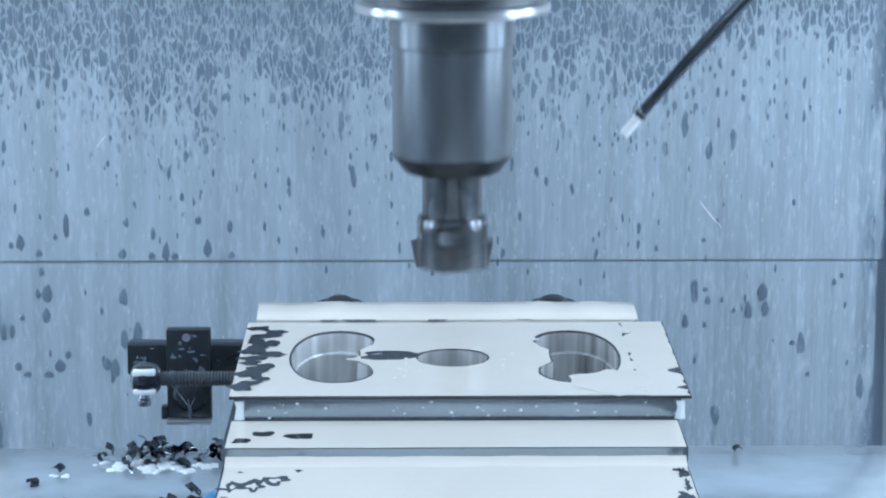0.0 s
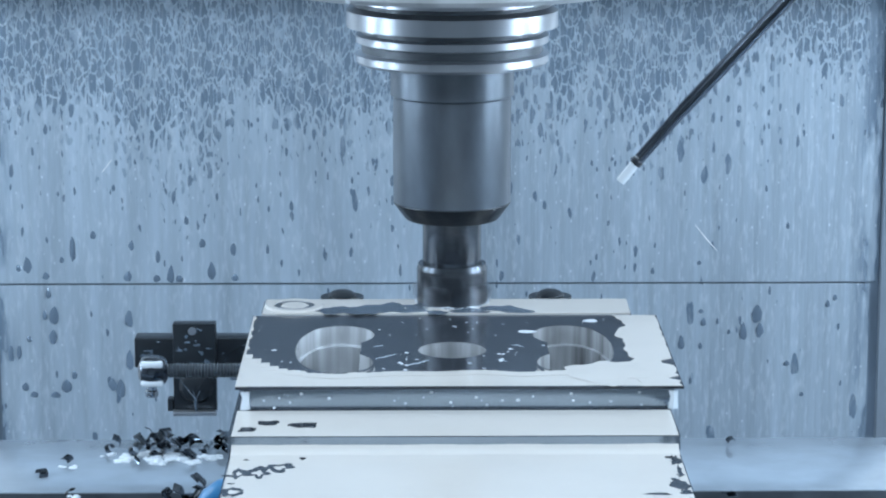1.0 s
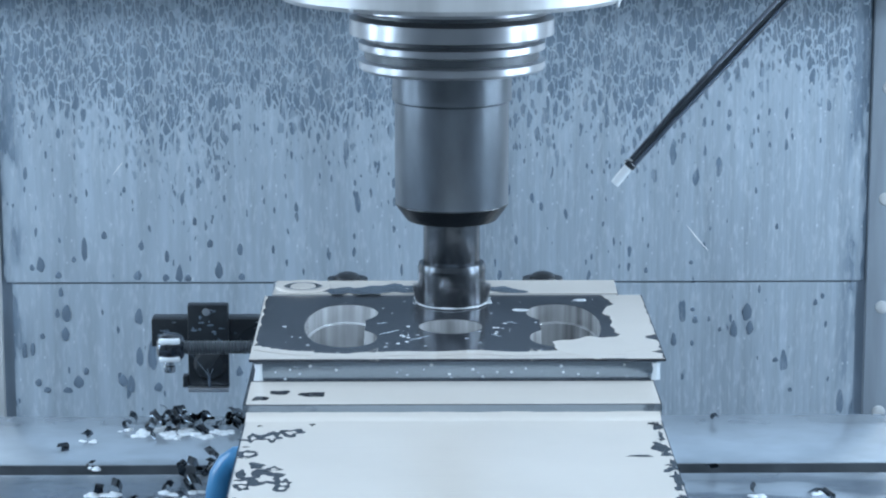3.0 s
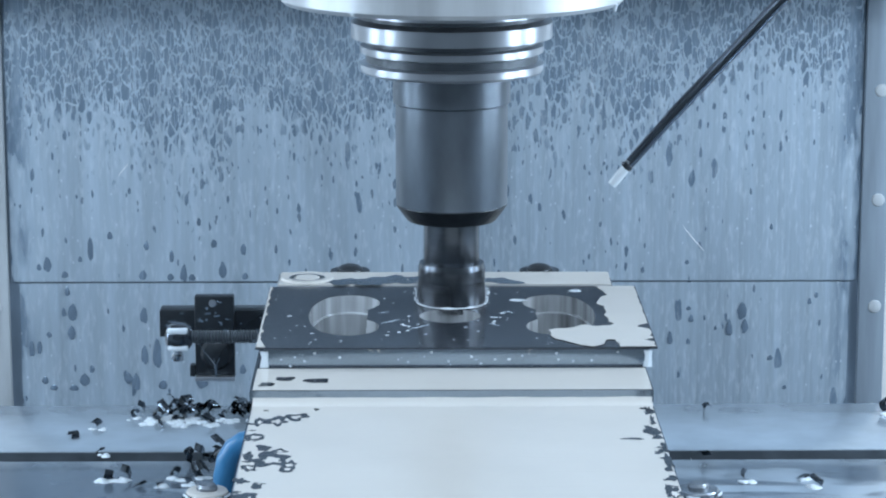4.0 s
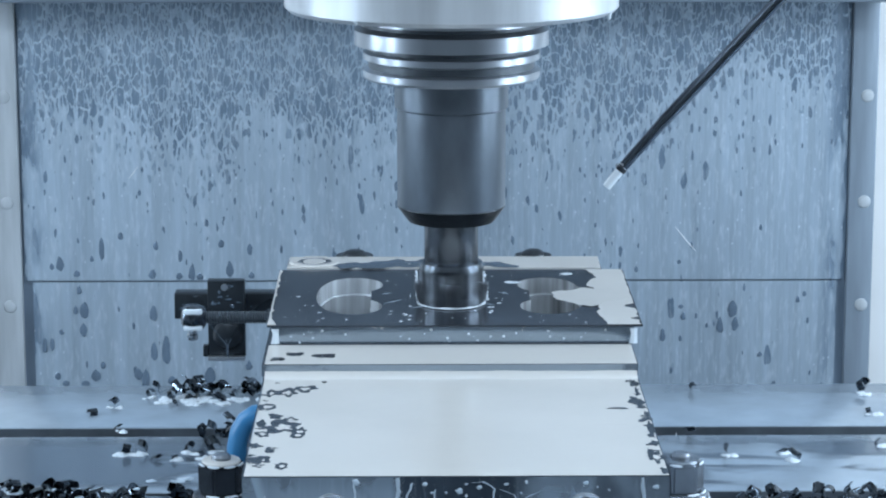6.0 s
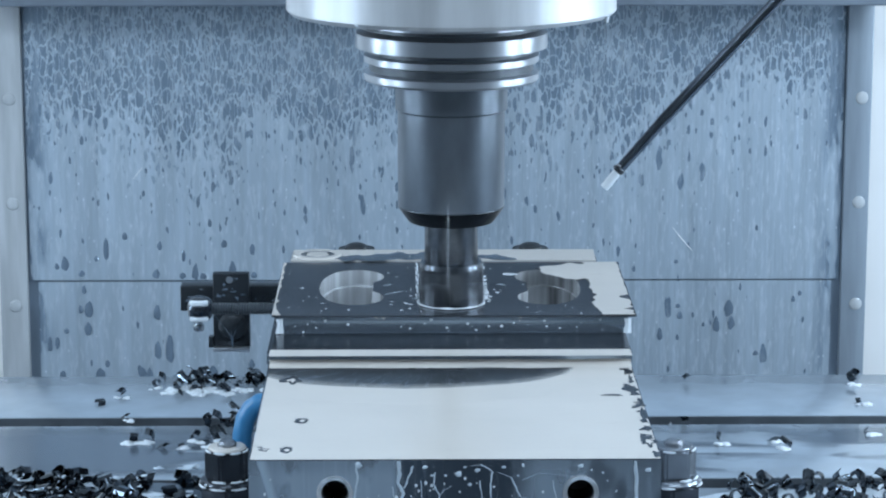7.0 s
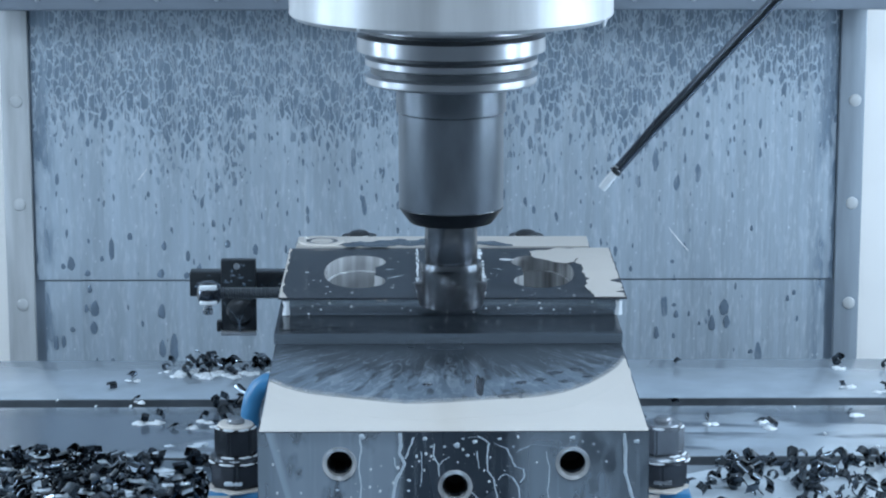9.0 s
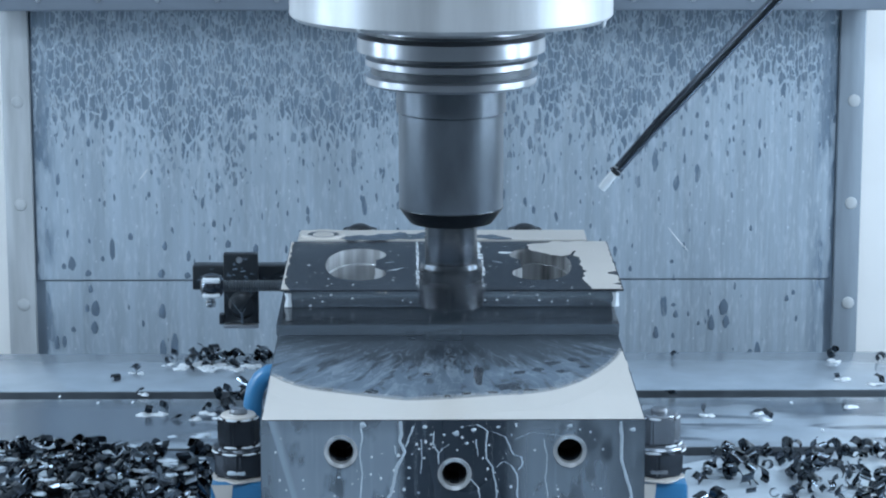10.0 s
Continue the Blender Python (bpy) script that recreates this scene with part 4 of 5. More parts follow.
def sheet_piece(name, x0, x1, y0, y1, z0, z1, owner, outline=None):
    bm = prism(fresh(), outline or [(x0, y0), (x1, y0), (x1, y1), (x0, y1)], z0, z1)
    return part(name, bm, M_COOLANT, owner, smooth=False)


def coolant_on_block():
    c = new("coolant_film")
    tagged(c, "white milky coolant film on the fixture block", "coolant")
    nx, ny = 112, 8
    w, d = (BX1 - BX0 - 0.002) / nx, (1.5605 - BY0 - 0.001) / ny
    for j in range(ny):
        for i in range(nx):
            x0, y0 = BX0 + 0.001 + i * w, BY0 + 0.0005 + j * d
            lean = min(0.006, max(-0.006, (block_edge(x0 + w, 9.6) - block_edge(x0, 9.6)) / 2))
            low = y0 - (0.0045 if j else 0.0)
            top = [y0 + d + 0.0005 - lean, y0 + d + 0.0005 + lean] if j < ny - 1 else [y0 + d + 0.0005] * 2
            outline = [(x0, low), (x0 + w + 0.0004, low), (x0 + w + 0.0004, top[1]), (x0, top[0])]
            ob = sheet_piece("film_piece", x0, x0 + w + 0.0004, y0, y0 + d + 0.0005, BZ + 0.00024 + j * 0.00001 + (i % 7) * 0.000001, BZ + 0.00028 + j * 0.00001 + (i % 7) * 0.000001, c, outline)
            back = y0 + d + (0.004 if j == ny - 1 else 0.0)
            FLOW.append((ob, lambda t, b=back, xm=x0 + w / 2: Vector((0, min(0.0, block_edge(xm, t) - b), 0)), 6.2))
    ON_TABLE.append(c)
    return c


BLOCK_FILM = coolant_on_block()


def fillet_film():
    """The white lip where the film climbs the front of the step; it runs down as the film is swept."""
    n = 26
    w = (0.1228 + 0.0818) / n
    for i in range(n):
        x0, h = -0.0818 + i * w, 0.0030 + 0.0006 * noise.noise((i * 0.4, 2, 2))
        bm = fresh()
        a = [bm.verts.new((x0, y, z)) for y, z in ((1.5535 + 0.0012 * noise.noise((i * 0.3, 5, 1)), BZ + 0.0002), (1.5618, BZ + 0.0002), (1.5618, BZ + h), (1.5595, BZ + 0.4 * h))]
        c = [bm.verts.new((x0 + w + 0.0003, v.co.y, v.co.z)) for v in a]
        for k in range(4):
            bm.faces.new((a[k], a[(k + 1) % 4], c[(k + 1) % 4], c[k]))
        bm.faces.new(a[::-1])
        bm.faces.new(c)
        ob = part("film_lip", bm, M_COOLANT, BLOCK_FILM)
        late = 7.4 + 0.5 * abs(i - 13) / 13
        FLOW.append((ob, lambda t, s=late: Vector((0, 0, -0.0042 * float(np.interp(t, (s, s + 0.9), (0, 1))))), 7.0))


fillet_film()


def plate_edge(x, t):
    """The back edge of the film on the plate."""
    early = float(np.interp(t, (0.0, 0.1, 0.3, 0.6, 1.0, 2.7, 3.4, 4.0, 4.8, 6.4, 7.2), (1.762, 1.74, 1.672, 1.643, 1.637, 1.628, 1.620, 1.610, 1.600, 1.596, 1.556)))
    if x < -0.05 and t < 3.6:
        k = min(1.0, (-0.05 - x) / 0.030)
        early += 0.045 * k * k * (1 - t / 4.2)
    elif t < 3.6:
        early += 0.003 * noise.noise((x * 45, 4.0, 1.0)) + 0.006 * noise.noise((x * 14, 1.0, 3.0))
    return early


def inside(loop, x, y):
    hit = False
    for (xa, ya), (xb, yb) in zip(loop, loop[1:] + loop[:1]):
        if (ya > y) != (yb > y) and x < (xb - xa) * (y - ya) / (yb - ya) + xa:
            hit = not hit
    return hit


def push_out(loop, x, y):
    """The point of a loop in the direction of (x, y) from its middle."""
    cx, cy = sum(p[0] for p in loop) / len(loop), sum(p[1] for p in loop) / len(loop)
    a = math.atan2(y - cy, x - cx)
    return min(loop, key=lambda p: abs(math.remainder(math.atan2(p[1] - cy, p[0] - cx) - a, 2 * math.pi)))


def corner_line(y):
    """Where the film on the corner of the plate begins, in x."""
    return 0.109 + 0.006 * noise.noise((y * 40, 3, 1)) + 0.003 * noise.noise((y * 140, 3, 1))


def coolant_on_plate():
    c = new("coolant_film")
    tagged(c, "white milky coolant film draining off the workpiece plate", "coolant")
    nx, ny = 46, 18
    bare = [shrink(l, 1.05) for l in (POCKET_L, POCKET_R, MID_HOLE)] + [blob(0.004, 1.683, 0.038, 0.010, 2.7, 60, 0.9)]
    w, d = (PX1 - PX0) / nx, (PY1 - PY0 - 0.002) / ny
    for j in range(ny):
        for i in range(nx):
            x0, y0 = PX0 + i * w, PY0 + 0.0005 + j * d
            xc, yc = x0 + w / 2, y0 + d / 2
            outline = []
            kept = False
            for a, e in ((0, 0), (0.5, 0), (1, 0), (1, 0.5), (1, 1), (0.5, 1), (0, 1), (0, 0.5)):
                x, y = x0 + a * (w + 0.0003), y0 + e * (d + 0.0004)
                for hole in bare:
                    if inside(hole, x, y):
                        x, y = push_out(hole, x, y)
                        break
                else:
                    kept = True
                outline.append((x, y))
            if not kept:
                continue
            if xc > corner_line(yc):
                continue
            z = PZ + 0.0001 + j * 0.00001 + (i % 7) * 0.000001
            ob = sheet_piece("film_piece", x0, x0 + w + 0.0004, y0, y0 + d + 0.0005, z, z + 0.00005, c, outline)

            def shift(t, b=y0 + d, y=yc, x=xc):
                dy = min(0.0, plate_edge(x, t) - b)
                over = float(np.interp(y + dy, (PY0 - 0.001, PY0 + 0.0035), (1.0, 0.0)))
                return Vector((0, max(dy, PY0 + 0.006 - y), -0.0013 * over))
            FLOW.append((ob, shift, 0.0))
    ON_TABLE.append(c)
    # what stays on the corner of the plate and on the rear bar
    out = [(PX1 - 0.0005 - 0.003 * max(0, noise.noise((k * 0.7, 0, 0))) - (0.006 if k in (3, 9, 10) else 0), PY0 + 0.001 + 0.1475 * k / 30) for k in range(31)]
    out += [(corner_line(PY1 - 0.001 - 0.1475 * k / 60) - 0.001, PY1 - 0.001 - 0.1475 * k / 60) for k in range(61)]
    p = thing("coolant_puddle", "white coolant puddle resting on the corner of the plate", "coolant", prism(fresh(), out, PZ + 0.0001, PZ + 0.00034), M_COOLANT)
    ON_TABLE.append(p)
    out = [(PX0 + 0.0003, PY0 + 0.001 + 0.146 * k / 40) for k in range(41)] + [(PX0 + 0.0012 + 0.0022 * max(0.0, noise.noise((k * 0.45, 7, 1))) + 0.004 * max(0.0, 1 - (40 - k) / 5), PY0 + 0.147 - 0.146 * k / 40) for k in range(41)]
    p = thing("coolant_puddle", "thin white rim of coolant along the plate's edge", "coolant", prism(fresh(), out, PZ + 0.0001, PZ + 0.0005), M_COOLANT)
    ON_TABLE.append(p)
    lobe = thing("coolant_puddle", "lobe of white coolant drifting across the plate", "coolant", prism(fresh(), blob(0, 0, 0.021, 0.022, 4.4, 44, 0.5), PZ + 0.00036, PZ + 0.00042), M_COOLANT)
    DRIFT.append((lobe, [(0.0, (0.097, 1.634)), (3.8, (0.095, 1.634)), (5.0, (0.100, 1.640)), (5.7, (0.104, 1.66)), (6.6, (0.104, 1.722)), (7.2, (0.099, 1.733)), (10.0, (0.097, 1.734))]))
    out = [(-0.0785, 1.7590), (0.1165, 1.7585), (0.1170, 1.7930), (-0.0780, 1.7930)]
    p = thing("coolant_puddle", "white coolant puddle along the rear clamping bar", "coolant", prism(fresh(), out, 0.1501, 0.1508), M_COOLANT)
    ON_TABLE.append(p)

    bm = fresh()
    rnd = random.Random(14)
    for k in range(70):
        x = -0.048 + 0.105 * rnd.random()
        prism(bm, blob(x, 1.7595 + 0.026 * rnd.random() * (1 - abs(x - 0.008) / 0.09), rnd.uniform(0.003, 0.0075), rnd.uniform(0.002, 0.0045), k * 1.9, 18, 0.6), 0.1509, 0.1510 + k * 0.000002)
    ON_TABLE.append(thing("film_partings", "grey partings in the film on the rear bar", "coolant marks", bm, M_MIST, kind="stuff"))

    # the foam that heaps on the rear bar until the first blast of air
    ridge = new("coolant_foam")
    tagged(ridge, "ridge of white coolant foam heaped on the rear bar", "coolant foam")
    n = 14
    for i in range(n):
        x0, x1 = -0.0790 + 0.196 * i / n, -0.0790 + 0.196 * (i + 1) / n + 0.0006
        bm = fresh()
        rings = []
        for x in (x0, (x0 + x1) / 2, x1):
            h = 0.0030 + 0.0014 * noise.noise((x * 38, 3, 1)) + 0.0006 * noise.noise((x * 150, 3, 1))
            rings.append([bm.verts.new((x, y, z)) for y, z in ((1.7590, 0.1509), (1.7600, 0.1511 + 0.2 * h), (1.7680, 0.1511 + 0.75 * h), (1.7800, 0.1511 + h), (1.7900, 0.1511 + 0.7 * h), (1.7932, 0.1509))])
        for p, q in zip(rings, rings[1:]):
            for k in range(6):
                bm.faces.new((p[k], p[(k + 1) % 6], q[(k + 1) % 6], q[k]))
        bm.faces.new(rings[0][::-1])
        bm.faces.new(rings[-1])
        ob = part("foam_piece", bm, M_COOLANT, ridge)
        FLOW.append((ob, lambda t, s0=0.05 + 0.02 * abs(i - 6): Vector((0, 0, -0.0062 * float(np.interp(t, (s0, s0 + 0.35), (0, 1))))), 0.0))
    ON_TABLE.append(ridge)
    # dark partings along the plate's edge, washed over at once
    rnd = random.Random(44)
    for k in range(16):
        y = 1.625 + 0.125 * k / 16
        bm = prism(fresh(), blob(-0.0795 + 0.0045 * rnd.random() + 0.004 * (k % 3), y, rnd.uniform(0.004, 0.008), rnd.uniform(0.004, 0.007), k * 1.7, 22, 0.8), PZ + 0.00052 + k * 0.000001, PZ + 0.00055 + k * 0.000001)
        ob = part("edge_parting", bm, M_WET, c, "dark parting at the plate's edge", smooth=False)
        FLOW.append((ob, lambda t, s0=0.1 + 0.015 * k: Vector((0, 0, -0.0008 * float(np.interp(t, (s0, s0 + 0.2), (0, 1))))), 0.0))


DRIFT = []
coolant_on_plate()


def ledge_film():
    c = new("coolant_film")
    tagged(c, "white coolant film on the lower step of the workpiece", "coolant")
    w = (0.1230 + 0.0820) / 30
    for j in range(3):
        for i in range(30):
            x0, y0 = -0.0820 + i * w, 1.5632 + j * 0.0148
            z = 0.1386 + (i % 7) * 0.000001 + j * 0.00001
            ob = sheet_piece("film_piece", x0, x0 + w + 0.0004, y0, y0 + 0.0150, z, z + 0.00005, c)

            def shift(t, b=y0 + 0.0148, x=x0):
                lim = float(np.interp(t, (6.0, 7.35), (1.612, 1.556)))
                if t > 7.0:
                    k = min(1.0, (t - 7.0) / 0.4)
                    lim = lim * (1 - k) + (block_edge(x, t) - 0.001) * k
                dy = min(0.0, lim - b)
                return Vector((0, dy, rest_height(b - 0.007 + dy) - 0.1385 + (0.00002 if b + dy < 1.562 else 0.0)))
            FLOW.append((ob, shift, 5.8))
    ON_TABLE.append(c)


ledge_film()


def thin_film():
    """What the air leaves behind on the block: a thin grey film that runs out in fingers from the tool."""
    n = 40
    bm = fresh()
    rows = [[bm.verts.new((BX0 + 0.0004 + (BX1 - BX0 - 0.0008) * i / n, 1.5616 - 0.170 * k / 12, BZ + 0.00012)) for i in range(n + 1)] for k in range(13)]
    for a, b in zip(rows, rows[1:]):
        for i in range(n):
            bm.faces.new((a[i], b[i], b[i + 1], a[i + 1]))
    ON_TABLE.append(thing("thin_coolant_film", "thin grey coolant film drawn out in dark fingers on the block", "coolant", bm, M_FINGERS))
    spots = [(-0.0668, 1.4286, 0.0030, 0.0041), (-0.0607, 1.4352, 0.0021, 0.0033), (-0.0510, 1.4309, 0.0055, 0.0067), (-0.0468, 1.4334, 0.0021, 0.0034), (-0.0365, 1.4200, 0.0021, 0.0041), (-0.0234, 1.4281, 0.0043, 0.0050), (-0.0284, 1.4126, 0.0050, 0.0040), (-0.0190, 1.4149, 0.0029, 0.0032), (-0.0133, 1.4124, 0.0025, 0.0025), (0.0284, 1.4242, 0.0026, 0.0033), (0.0178, 1.4186, 0.0021, 0.0025), (0.0533, 1.4389, 0.0064, 0.0092), (0.0433, 1.4265, 0.0034, 0.0033), (0.0647, 1.4313, 0.0034, 0.0033), (0.0366, 1.4648, 0.0028, 0.0192), (0.0598, 1.4706, 0.0034, 0.0044), (0.0710, 1.4767, 0.0030, 0.0044), (0.0806, 1.4926, 0.0040, 0.0036), (0.0921, 1.4998, 0.0036, 0.0037), (0.0839, 1.4730, 0.0035, 0.0035), (0.0977, 1.4835, 0.0031, 0.0027), (0.0075, 1.4668, 0.0022, 0.0034)]
    bm = fresh()
    for k, (x, y, rx, ry) in enumerate(spots):
        prism(bm, blob(x, y, rx, ry, k * 2.3 + 0.4, 26, 0.7), BZ + 0.00014, BZ + 0.00018 + k * 0.000001)
    ON_TABLE.append(thing("film_partings", "dark spots where the thin film has parted", "coolant marks", bm, M_WET, kind="stuff"))


thin_film()


def film_haze():
    """The milky rim that trails behind the film as the air drives it forward."""
    n = 112
    w = (BX1 - BX0 - 0.002) / n
    for i in range(n):
        x0 = BX0 + 0.001 + i * w
        lean = min(0.006, max(-0.006, (block_edge(x0 + w, 9.6) - block_edge(x0, 9.6)) / 2))
        bm = fresh()
        a = [[bm.verts.new((x, y + e, BZ + 0.000215)) for x, e in ((x0, -lean), (x0 + w, lean))] for y in (1.5520, 1.5640, 1.5740, 1.5860)]
        for p, q in zip(a, a[1:]):
            bm.faces.new((p[0], p[1], q[1], q[0]))
        ob = part("milky_rim", bm, M_HAZE, BLOCK_FILM, "thin milky rim of the film" if i == 0 else "", smooth=False)
        FLOW.append((ob, lambda t, xm=x0 + w / 2: Vector((0, min(0.0, block_edge(xm, t) - 1.561), 0)), 6.2))


film_haze()


def wet_marks():
    """Dark spots where the film has parted, seen as flat wet steel."""
    spots = [(-0.0592, 1.5345, 0.0064, 0.0069), (-0.0485, 1.5482, 0.0012, 0.0023), (-0.0679, 1.5312, 0.0035, 0.0045), (-0.0666, 1.4572, 0.0112, 0.0112), (-0.0578, 1.4480, 0.0033, 0.0071), (-0.0762, 1.4442, 0.0033, 0.0050), (-0.0757, 1.3980, 0.0048, 0.0074), (-0.0642, 1.3869, 0.0037, 0.0045), (-0.0801, 1.4227, 0.0022, 0.0058), (-0.0772, 1.4971, 0.0052, 0.0065), (-0.0716, 1.4779, 0.0040, 0.0052), (-0.0764, 1.5245, 0.0029, 0.0068), (-0.0637, 1.4726, 0.0034, 0.0031), (-0.0782, 1.4645, 0.0023, 0.0051), (-0.0714, 1.4130, 0.0027, 0.0038)]
    right = [(0.1197, 1.5440, 0.0018, 0.0081), (0.1202, 1.5057, 0.0021, 0.0055), (0.1212, 1.4521, 0.0022, 0.0121), (0.1191, 1.3996, 0.0038, 0.0093), (0.1219, 1.4789, 0.0014, 0.0052), (0.1203, 1.5269, 0.0012, 0.0068)]
    late = [(-0.0679, 1.5258, 0.0043, 0.0078), (-0.0586, 1.4422, 0.0033, 0.0046)]
    line = [(0.1073, 1.4918, 0.0063, 0.0017)]
    rnd = random.Random(8)
    spots += [(-0.0805 + abs(rnd.gauss(0, 0.004)), rnd.uniform(1.375, 1.55), rnd.uniform(0.001, 0.003), rnd.uniform(0.001, 0.0035)) for _ in range(26)]
    spots += [(0.1215 - abs(rnd.gauss(0, 0.0025)), rnd.uniform(1.375, 1.55), rnd.uniform(0.001, 0.0026), rnd.uniform(0.001, 0.005)) for _ in range(24)]
    for k, (x, y, rx, ry) in enumerate(spots + right + late + line):
        bm = prism(fresh(), blob(x, y, rx, ry, k * 3.7 + 1, 30, 0.9), BZ + 0.00036 + k * 0.000001, BZ + 0.00039 + k * 0.000001)
        ob = part("parting", bm, M_WET, BLOCK_FILM, "dark parting in the film", smooth=False)
        isles = fresh()
        if k < len(spots) + len(late) + len(right) and rx > 0.0028 and k % 4 != 2:
            prism(isles, [(x + (px - x) * 0.42 + 0.0003, y + (py - y) * 0.40 - 0.0006) for px, py in blob(x, y, rx, ry, k * 3.7 + 1, 30, 0.9)], BZ + 0.00040 + k * 0.000001, BZ + 0.00045 + k * 0.000001)
        for q in range(min(2, int(rx * ry * 3e4))):
            prism(isles, blob(x + rx * rnd.uniform(-0.7, 0.7), y + ry * rnd.uniform(-0.7, 0.7), rnd.uniform(0.0003, 0.0008), rnd.uniform(0.0004, 0.0014), q + k, 12, 0.7), BZ + 0.00040 + k * 0.000001, BZ + 0.00045 + k * 0.000001)
        both = [ob]
        if isles.verts:
            both.append(part("island", isles, M_COOLANT, BLOCK_FILM, "white coolant within a parting", smooth=False))
        else:
            isles.free()
        s = 5.9 + 1.1 * (1.56 - y) / 0.19 if x < 0.02 else 7.6 + 0.05 * (k % 9)
        if (x, y, rx, ry) in late:
            s = 7.2
        for ob in both:
            FLOW.append((ob, lambda tt, s0=s: Vector((0, 0, -0.00070 * float(np.interp(tt, (s0, s0 + 0.8), (0, 1))))), 5.8))
    for k, (x, y, rx, ry) in enumerate(((-0.066, 1.586, 0.005, 0.004), (-0.050, 1.582, 0.007, 0.005), (-0.076, 1.575, 0.004, 0.004))):
        ob = thing("wet_mark", "dark parting in the white film on the step", "coolant mark", prism(fresh(), blob(x, y, rx, ry, k * 3.1 + 2, 22, 0.6), 0.13868, 0.13872), M_WET, group="partings in the film")
        ON_TABLE.append(ob)


wet_marks()


# ---- chips ----
def chip_mesh(seed):
    """One curled flake of steel."""
    rnd = random.Random(seed)
    bm = fresh()
    grow, slant = rnd.uniform(-0.3, 0.9), rnd.uniform(-0.004, 0.005)
    r, turn, w, th = rnd.uniform(0.0020, 0.0034), rnd.uniform(1.1, 5.2), rnd.uniform(0.0040, 0.0080), 0.0005
    n = 9
    rows = []
    for i in range(n + 1):
        a = turn * i / n
        rr = r * (1 + grow * i / n)
        lean = slant * i / n + 0.0004 * rnd.uniform(-1, 1)
        c, s = math.cos(a), math.sin(a)
        rows.append([bm.verts.new((rr * c, lean, rr * s)), bm.verts.new((rr * c, w + lean, rr * s)), bm.verts.new(((rr + th) * c, w + lean, (rr + th) * s)), bm.verts.new(((rr + th) * c, lean, (rr + th) * s))])
    for a, b in zip(rows, rows[1:]):
        for k in range(4):
            bm.faces.new((a[k], a[(k + 1) % 4], b[(k + 1) % 4], b[k]))
    bm.faces.new(rows[0][::-1])
    bm.faces.new(rows[-1])
    lo = min(v.co.z for v in bm.verts)
    bmesh.ops.translate(bm, verts=bm.verts[:], vec=(0, -w / 2, -lo))
    return mesh_of("metal_chip", bm, M_CHIP)


CHIPS = [chip_mesh(k) for k in range(14)]


LONE = []


def lone_chip(x, y, k, size=1.0, z=0.0):
    ob = new("metal_chip", CHIPS[k % 14])
    tagged(ob, "dark curled steel chip lying on the wet table", "metal chip", group="chips on the table")
    turn = pose(0, 0, 0, (k * 37) % 90 - 45, (k * 53) % 70 - 35, (k * 77) % 360) @ Matrix.Scale(size, 4)
    low = min((turn @ v.co).z for v in CHIPS[k % 14].vertices)
    ob.matrix_world = Matrix.Translation((x, y, z - low + 0.0001)) @ turn
    ON_TABLE.append(ob)


def chips():
    for k, (x, y) in enumerate(((0.205, 2.030), (0.1925, 1.915), (0.212, 1.862), (0.253, 1.850), (0.250, 1.868), (0.330, 2.022), (0.325, 1.965), (0.318, 1.885), (0.350, 1.95), (0.365, 2.02),
                                (-0.215, 1.990), (-0.228, 1.968), (-0.205, 1.925), (-0.195, 1.865), (-0.183, 1.868), (-0.17, 1.85), (-0.158, 1.855), (-0.15, 1.87), (-0.142, 1.86), (-0.135, 1.872))):
        lone_chip(x, y, k, 0.9 + 0.06 * (k % 5))
        LONE.append((x, y))
    rnd = random.Random(5)
    for k in range(40):
        lone_chip(-0.150 + rnd.gauss(0, 0.022) + 0.005, 2.020 + rnd.gauss(0, 0.010), k + 3, rnd.uniform(0.8, 1.3), rnd.choice((0, 0, 0.004)))
    for k in range(14):
        lone_chip(-0.128 + rnd.gauss(0, 0.010), 1.905 + rnd.gauss(0, 0.014), k + 1, rnd.uniform(0.9, 1.2))

    def pile(label, x0, x1, y0, y1, count, seed):
        r = random.Random(seed)
        heap = new("chip_pile")
        tagged(heap, label, "metal chips")
        laid = []
        for _ in range(count):
            me = r.choice(CHIPS)
            x, y = r.uniform(x0, x1), r.uniform(y0, y1)
            edge = min((x - x0) / 0.03, (x1 - x) / 0.03, (y1 - y) / 0.03, 1.0)
            if noise.noise((x * 28, y * 28, seed)) < -0.12:
                continue
            m = pose(x, y, r.uniform(0, 0.018) * max(0.0, edge), r.uniform(-70, 70), r.uniform(-70, 70), r.uniform(0, 360)) @ Matrix.Scale(r.uniform(0.85, 1.5), 4)
            low = min((m @ v.co).z for v in me.vertices)
            if low < 0.0003:
                m = Matrix.Translation((0, 0, 0.0003 - low)) @ m
            laid.append((me, m))
        laid.sort(key=lambda q: -q[1].translation.y)
        for me, m in laid[:290]:
            ob = new("metal_chip", me)
            ob.parent = heap
            ob.matrix_basis = m
        verts, faces = [], []
        for me, m in laid[290:]:
            base = len(verts)
            verts += [tuple(m @ v.co) for v in me.vertices]
            faces += [tuple(base + i for i in p.vertices) for p in me.polygons]
        if verts:
            me = bpy.data.meshes.new("chip_rest")
            me.from_pydata(verts, [], faces)
            me.materials.append(M_CHIP)
            ob = new("chip_rest", me)
            ob.parent = heap
            tagged(ob, kind="stuff")
        ON_TABLE.append(heap)
    pile("heap of dark curled steel chips on the wet table", -0.33, -0.130, 1.595, 1.762, 1100, 11)
    pile("loose heap of dark curled steel chips in white coolant", 0.182, 0.350, 1.60, 1.755, 300, 12)


chips()


